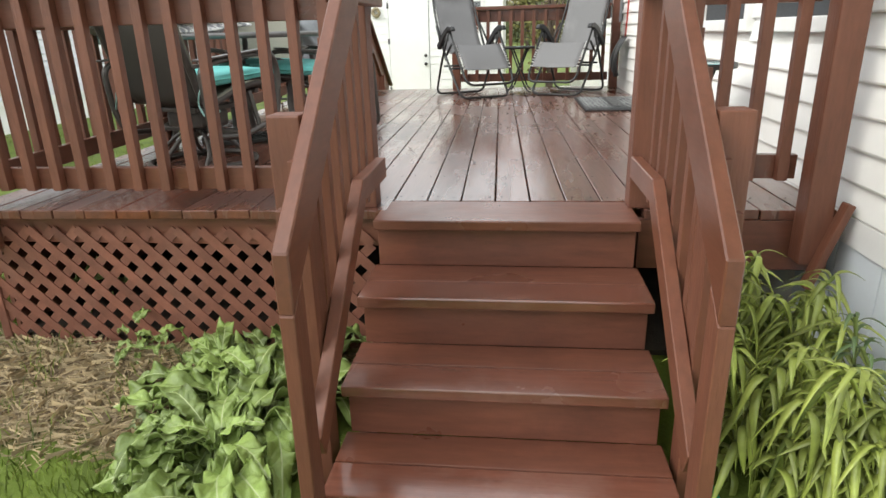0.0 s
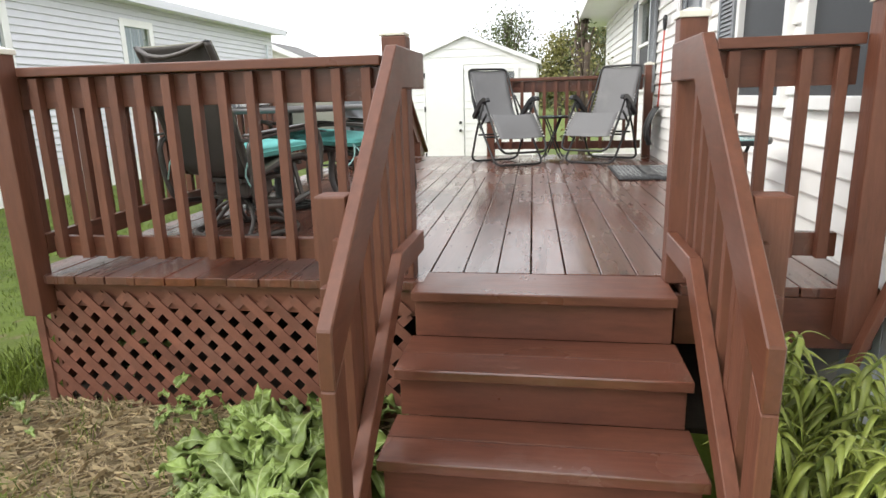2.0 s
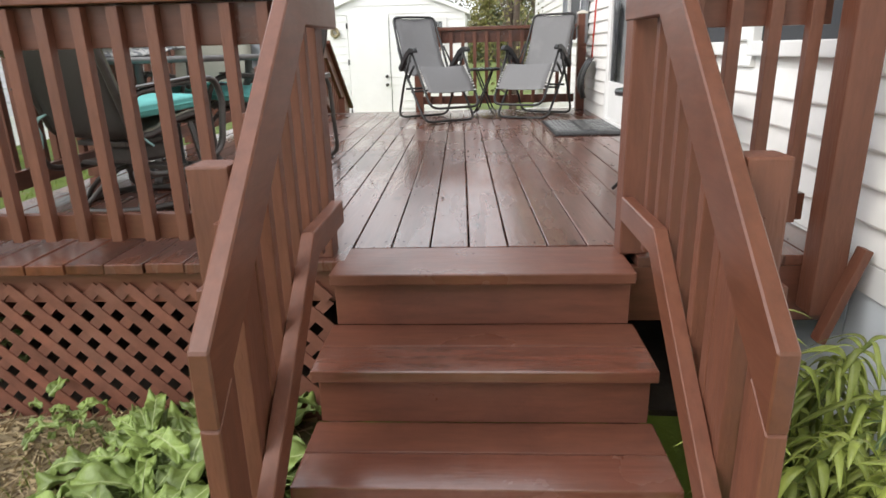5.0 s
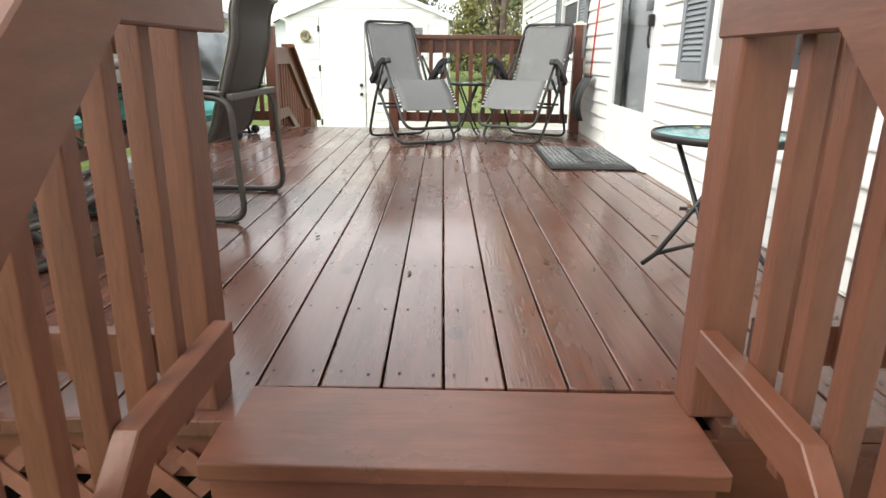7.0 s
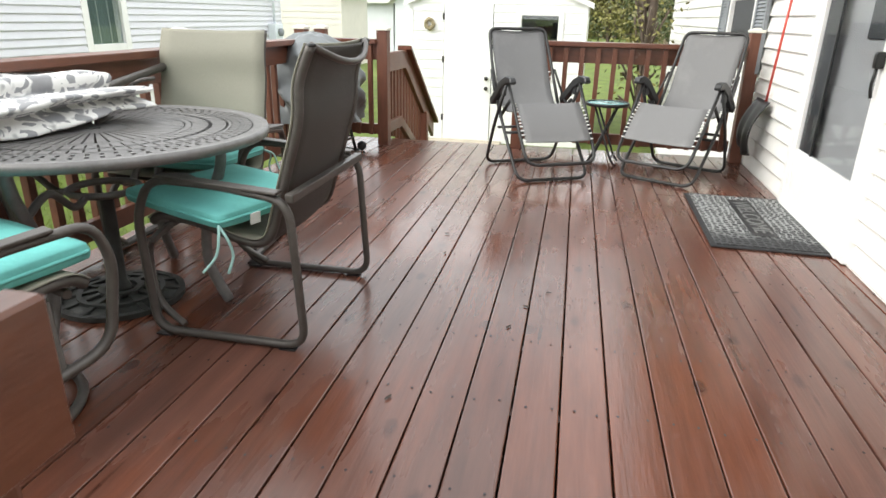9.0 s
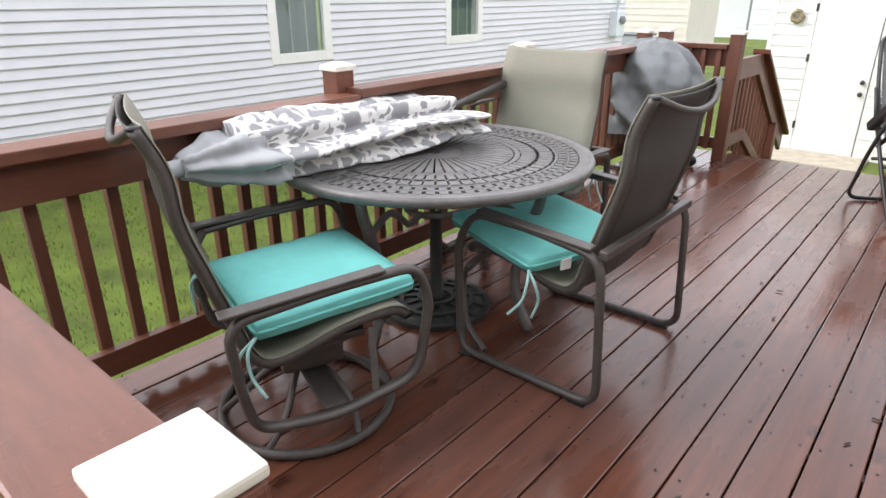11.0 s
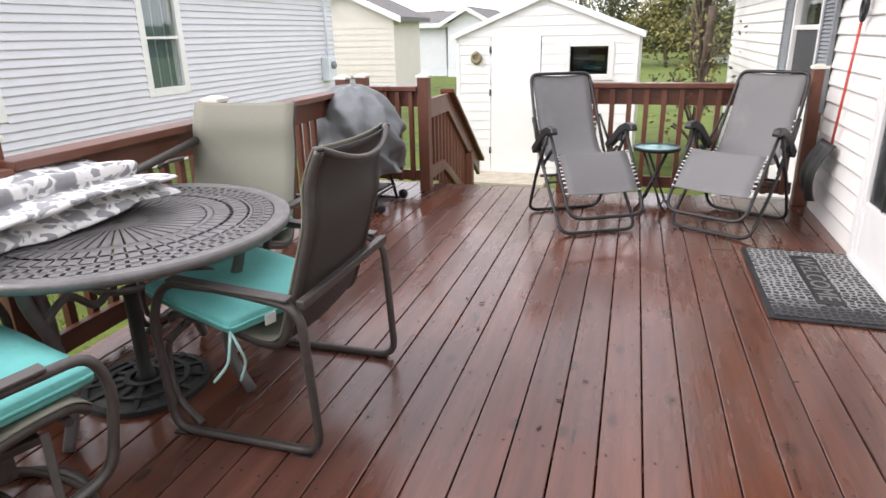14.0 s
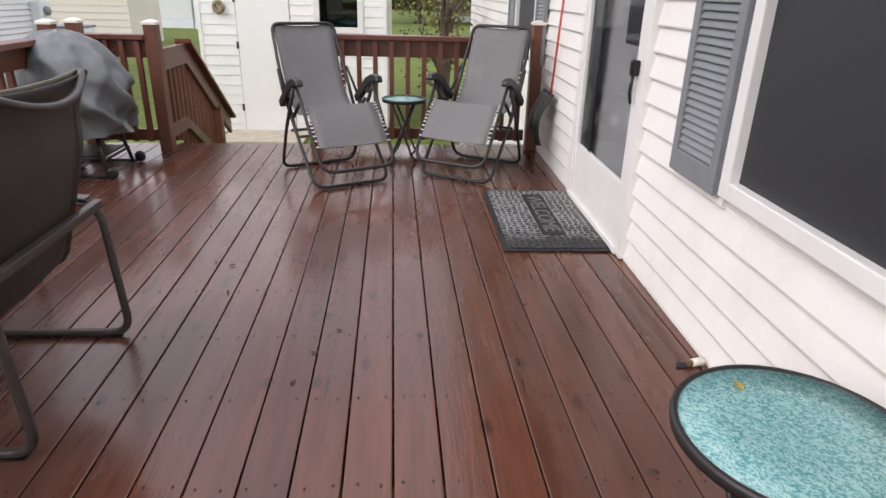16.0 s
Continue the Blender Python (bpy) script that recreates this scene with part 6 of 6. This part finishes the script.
def lily_leaf(length, width, droop):
    def fn(u, v):
        w = width * (math.sin(math.pi * (0.06 + 0.94 * v)) ** 0.75)
        x = (u - 0.5) * w
        return (x, length * (v - 0.45 * droop * v * v), length * (0.35 * v - droop * v * v) + 0.22 * abs(x))
    return bm_sheet(fn, 2, 9, 0.0016)


lily_kinds = [mesh_of(lily_leaf(l, w, d), M_LILY, "leaf") for l, w, d in ((0.15, 0.026, 1.2), (0.17, 0.028, 1.5), (0.13, 0.024, 0.9), (0.16, 0.026, 1.8))]
lily_dark = [mesh_of(lily_leaf(l, w, d), M_LILYD, "leaf") for l, w, d in ((0.13, 0.016, 0.6), (0.15, 0.017, 0.9))]


def lily(x, y, h, lean, turn, n, kinds, label):
    z = ground_z(x, y)
    t = thing("lily_plant", (x, y, z), label, "plant", "lily plants", turn=turn)
    spine = smooth_path([(0, 0, 0), (0, lean * 0.2, h * 0.45), (0, lean * 0.6, h * 0.82), (0, lean, h)], 8)
    part("stem", bm_tube(spine, 0.006, False, 6), M_STEM, t)
    for i in range(n):
        f = 0.10 + 0.90 * i / n
        p = spine[min(int(f * (len(spine) - 1)), len(spine) - 1)]
        a = i * 137.5 + rng.uniform(-25, 25)
        o = part("leaf", rng.choice(kinds), None, t)
        o.matrix_basis = Matrix.Translation(p) @ pose(0, 0, 0, rng.uniform(-15, 40) + 22 * f, rng.uniform(-15, 15), a) @ Matrix.Scale(rng.uniform(0.7, 1.1) * (1.1 - 0.35 * f), 4)
    return t


for i in range(30):
    x, y = rng.uniform(0.70, 1.06), rng.uniform(-0.86, -0.10)
    lily(x, y, rng.uniform(0.60, 0.82) * (1.0 - 1.15 * (x - 0.70)) * (1 if y > -0.5 else 0.88), rng.uniform(0.08, 0.24), rng.uniform(130, 230), 40, lily_kinds, "leafy yellow-green lily stem beside the steps")
for i in range(6):
    x, y = rng.uniform(1.05, 1.22), rng.uniform(-1.10, -0.65)
    lily(x, y, rng.uniform(0.45, 0.62), rng.uniform(0.05, 0.12), rng.uniform(0, 360), 22, lily_dark, "thin dark-leaved plant against the skirting")
hose = thing("garden_hose", (0.9, -0.9, 0.04), "green garden hose lying among the plants", "hose")
wpart("hose_tube", bm_tube(smooth_path([(0.68, -0.55, 0.10), (0.70, -0.80, 0.055), (0.82, -0.98, 0.045), (1.02, -1.02, 0.042), (1.15, -0.92, 0.045)], 8), 0.011, False, 8), M_HOSE, hose)


# ---- grass and straw ----
def tufts(name, n, area, h0, h1, w, material, label, keep, flat=False, seed=3):
    r = np.random.RandomState(seed)
    xs, ys = r.uniform(area[0], area[1], n), r.uniform(area[2], area[3], n)
    verts, faces = [], []
    for x, y in zip(xs, ys):
        if not keep(x, y, r.rand()):
            continue
        z = ground_z(x, y) - 0.004
        a = r.uniform(0, 2 * math.pi)
        c, s = math.cos(a), math.sin(a)
        h = r.uniform(h0, h1)
        k = len(verts)
        if flat:
            e = r.uniform(0, 0.02)
            d = (c * h, s * h)
            verts += [(x - s * w, y + c * w, z + 0.008 + e), (x + s * w, y - c * w, z + 0.008 + e), (x + d[0] + s * w * 0.6, y + d[1] - c * w * 0.6, z + 0.01 + r.uniform(0, 0.035)), (x + d[0] - s * w * 0.6, y + d[1] + c * w * 0.6, z + 0.012 + e)]
            faces.append((k, k + 1, k + 2, k + 3))
        else:
            b = r.uniform(0.2, 0.9) * h
            t = r.uniform(0, 2 * math.pi)
            bx_, by_ = math.cos(t) * b, math.sin(t) * b
            verts += [(x - c * w, y - s * w, z), (x + c * w, y + s * w, z), (x + c * w * 0.7 + bx_ * 0.35, y + s * w * 0.7 + by_ * 0.35, z + h * 0.62), (x - c * w * 0.7 + bx_ * 0.35, y - s * w * 0.7 + by_ * 0.35, z + h * 0.62), (x + bx_, y + by_, z + h * 0.9)]
            faces += [(k, k + 1, k + 2, k + 3), (k + 3, k + 2, k + 4)]
    me = bpy.data.meshes.new(name)
    me.from_pydata(verts, [], faces)
    me.materials.append(material)
    return tagged(new(name, me), label, "grass", kind="stuff")


def bed(x, y):
    return max(0, 1 - math.hypot((x + 1.55) / 1.2, (y + 0.22) / 0.62))


def on_lawn(x, y, q):
    return not (X0 < x < 1.3 and y > 0.0) and not (-0.62 < x < 0.72 and y > -1.05) and q > bed(x, y) * 5 - 0.4 + 0.3 * noise.noise(Vector((x * 5, y * 5, 0)))


tufts("lawn_grass", 26000, (-4.6, 0.0, -2.3, 0.4), 0.025, 0.065, 0.0022, M_GRASS, "short uneven green grass", on_lawn)
tufts("side_grass", 16000, (-7.4, -2.4, 0.0, 6.5), 0.025, 0.06, 0.003, M_GRASS, "short green lawn grass beside the deck", lambda x, y, q: True, seed=4)
tufts("edge_grass", 900, (-2.75, -2.35, -0.3, 0.6), 0.10, 0.24, 0.003, M_GRASS, "taller grass along the deck corner", lambda x, y, q: True, seed=6)
tufts("straw_litter", 5200, (-2.75, -0.62, -1.0, 0.0), 0.03, 0.13, 0.0022, M_STRAW, "dry straw litter on the bed", lambda x, y, q: bed(x, y) > 0.04 + 0.25 * q, flat=True, seed=8)
tufts("bed_grass", 1500, (-2.7, -0.6, -1.0, 0.0), 0.04, 0.11, 0.0025, M_GRASS, "thin grass growing in the bed", lambda x, y, q: noise.noise(Vector((x * 4, y * 4, 2))) > 0.05, seed=9)

# ---- shrub at the house's far corner, trees and woods ----
M_TREE = mat("tree_leaf", (0.105, 0.125, 0.05), 0.6, var=0.3, scale=1.5, bump=0, island=0.5)
M_TREEY = mat("autumn_leaf", (0.20, 0.185, 0.06), 0.6, var=0.3, scale=1.5, bump=0, island=0.5)
M_BARK = mat("bark", (0.12, 0.09, 0.07), 0.9, var=0.3, scale=12, bump=0.5, bump_scale=30)


def tree(x, y, h, spread, n_leaf, leaf, material, label, seed, name="tree", trunk=0.25, low=0.35, clumps=22, dense=0.16):
    r = np.random.RandomState(seed)
    t = thing(name, (x, y, 0.1), label, "tree" if name == "tree" else "shrub")
    wood = bmesh.new()
    bm_tube(smooth_path([(0, 0, 0), (r.uniform(-.03, .03) * h, 0, h * 0.35), (r.uniform(-.05, .05) * h, r.uniform(-.03, .03) * h, h * 0.9)], 4), h * 0.022, False, 8, bm=wood)
    centres = []
    for i in range(clumps):
        a = r.uniform(0, 2 * math.pi)
        f = low + (1 - low) * r.uniform(0, 1)
        rad = spread * math.sqrt(r.uniform(0.05, 1)) * (1.15 - 0.75 * max(0, (f - low) / (1 - low)))
        c = Vector((rad * math.cos(a), rad * math.sin(a), h * f))
        centres.append(c)
        b0 = Vector((0, 0, h * max(0.15, f - 0.28)))
        bm_tube([b0, (b0 + c) / 2 + Vector((0, 0, 0.02 * h)), c], h * 0.006, False, 5, bm=wood)
    part("trunk", wood, M_BARK, t)
    verts, faces = [], []
    for i in range(n_leaf):
        c = centres[r.randint(len(centres))]
        p = c + Vector(r.normal(0, 1, 3)) * h * dense * 0.5
        d1 = Vector(r.normal(0, 1, 3)).normalized() * leaf
        d2 = d1.cross(Vector(r.normal(0, 1, 3))).normalized() * leaf * 0.55
        k = len(verts)
        verts += [p - d1, p + d2, p + d1, p - d2]
        faces.append((k, k + 1, k + 2, k + 3))
    me = bpy.data.meshes.new("crown")
    me.from_pydata([tuple(v) for v in verts], [], faces)
    me.materials.append(material)
    part("crown", me, None, t)
    return t


tree(0.72, 9.6, 2.5, 0.42, 300, 0.04, M_TREEY, "sparse shrub turning yellow beside the house", 3, "shrub", low=0.25, clumps=20, dense=0.12)
tree(0.75, 10.9, 3.1, 0.42, 360, 0.045, M_TREE, "thin leafy shrub near the house corner", 4, "shrub", low=0.3, clumps=22, dense=0.12)
tree(-2.3, 42, 6.6, 1.9, 3000, 0.11, M_TREE, "green deciduous tree beyond the shed", 11, low=0.3, clumps=34)
tree(0.9, 39, 4.7, 2.0, 4000, 0.11, M_TREEY, "yellowing deciduous tree beyond the lawn", 12, low=0.2, clumps=30)
tree(2.6, 40, 5.4, 2.2, 4200, 0.12, M_TREE, "green tree beside the tan house", 13, low=0.2, clumps=28)
tree(-5.4, 52, 6.2, 1.8, 1000, 0.10, M_TREEY, "thin tree with sparse leaves", 14, low=0.35, clumps=26)
tree(4.4, 47, 6.0, 2.8, 4200, 0.14, M_TREEY, "yellowing tree at the edge of the woods", 15, low=0.15, clumps=30)
wr_ = np.random.RandomState(21)
verts, faces = [], []
for i in range(15000):
    x = wr_.uniform(-45, 45)
    top = 3.6 + 1.6 * noise.noise(Vector((x * 0.16, 0, 0))) + 0.8 * noise.noise(Vector((x * 0.6, 3, 0)))
    p = Vector((x, 66 + wr_.uniform(-3, 3), top * wr_.uniform(0, 1) ** 0.7))
    d1 = Vector(wr_.normal(0, 1, 3)).normalized() * 0.34
    d2 = d1.cross(Vector(wr_.normal(0, 1, 3))).normalized() * 0.24
    k = len(verts)
    verts += [tuple(p - d1), tuple(p + d2), tuple(p + d1), tuple(p - d2)]
    faces.append((k, k + 1, k + 2, k + 3))
me = bpy.data.meshes.new("far_woods")
me.from_pydata(verts, [], faces)
me.materials.append(M_TREE)
tagged(new("far_woods", me), "dark green woods along the far edge", "woods", kind="stuff")
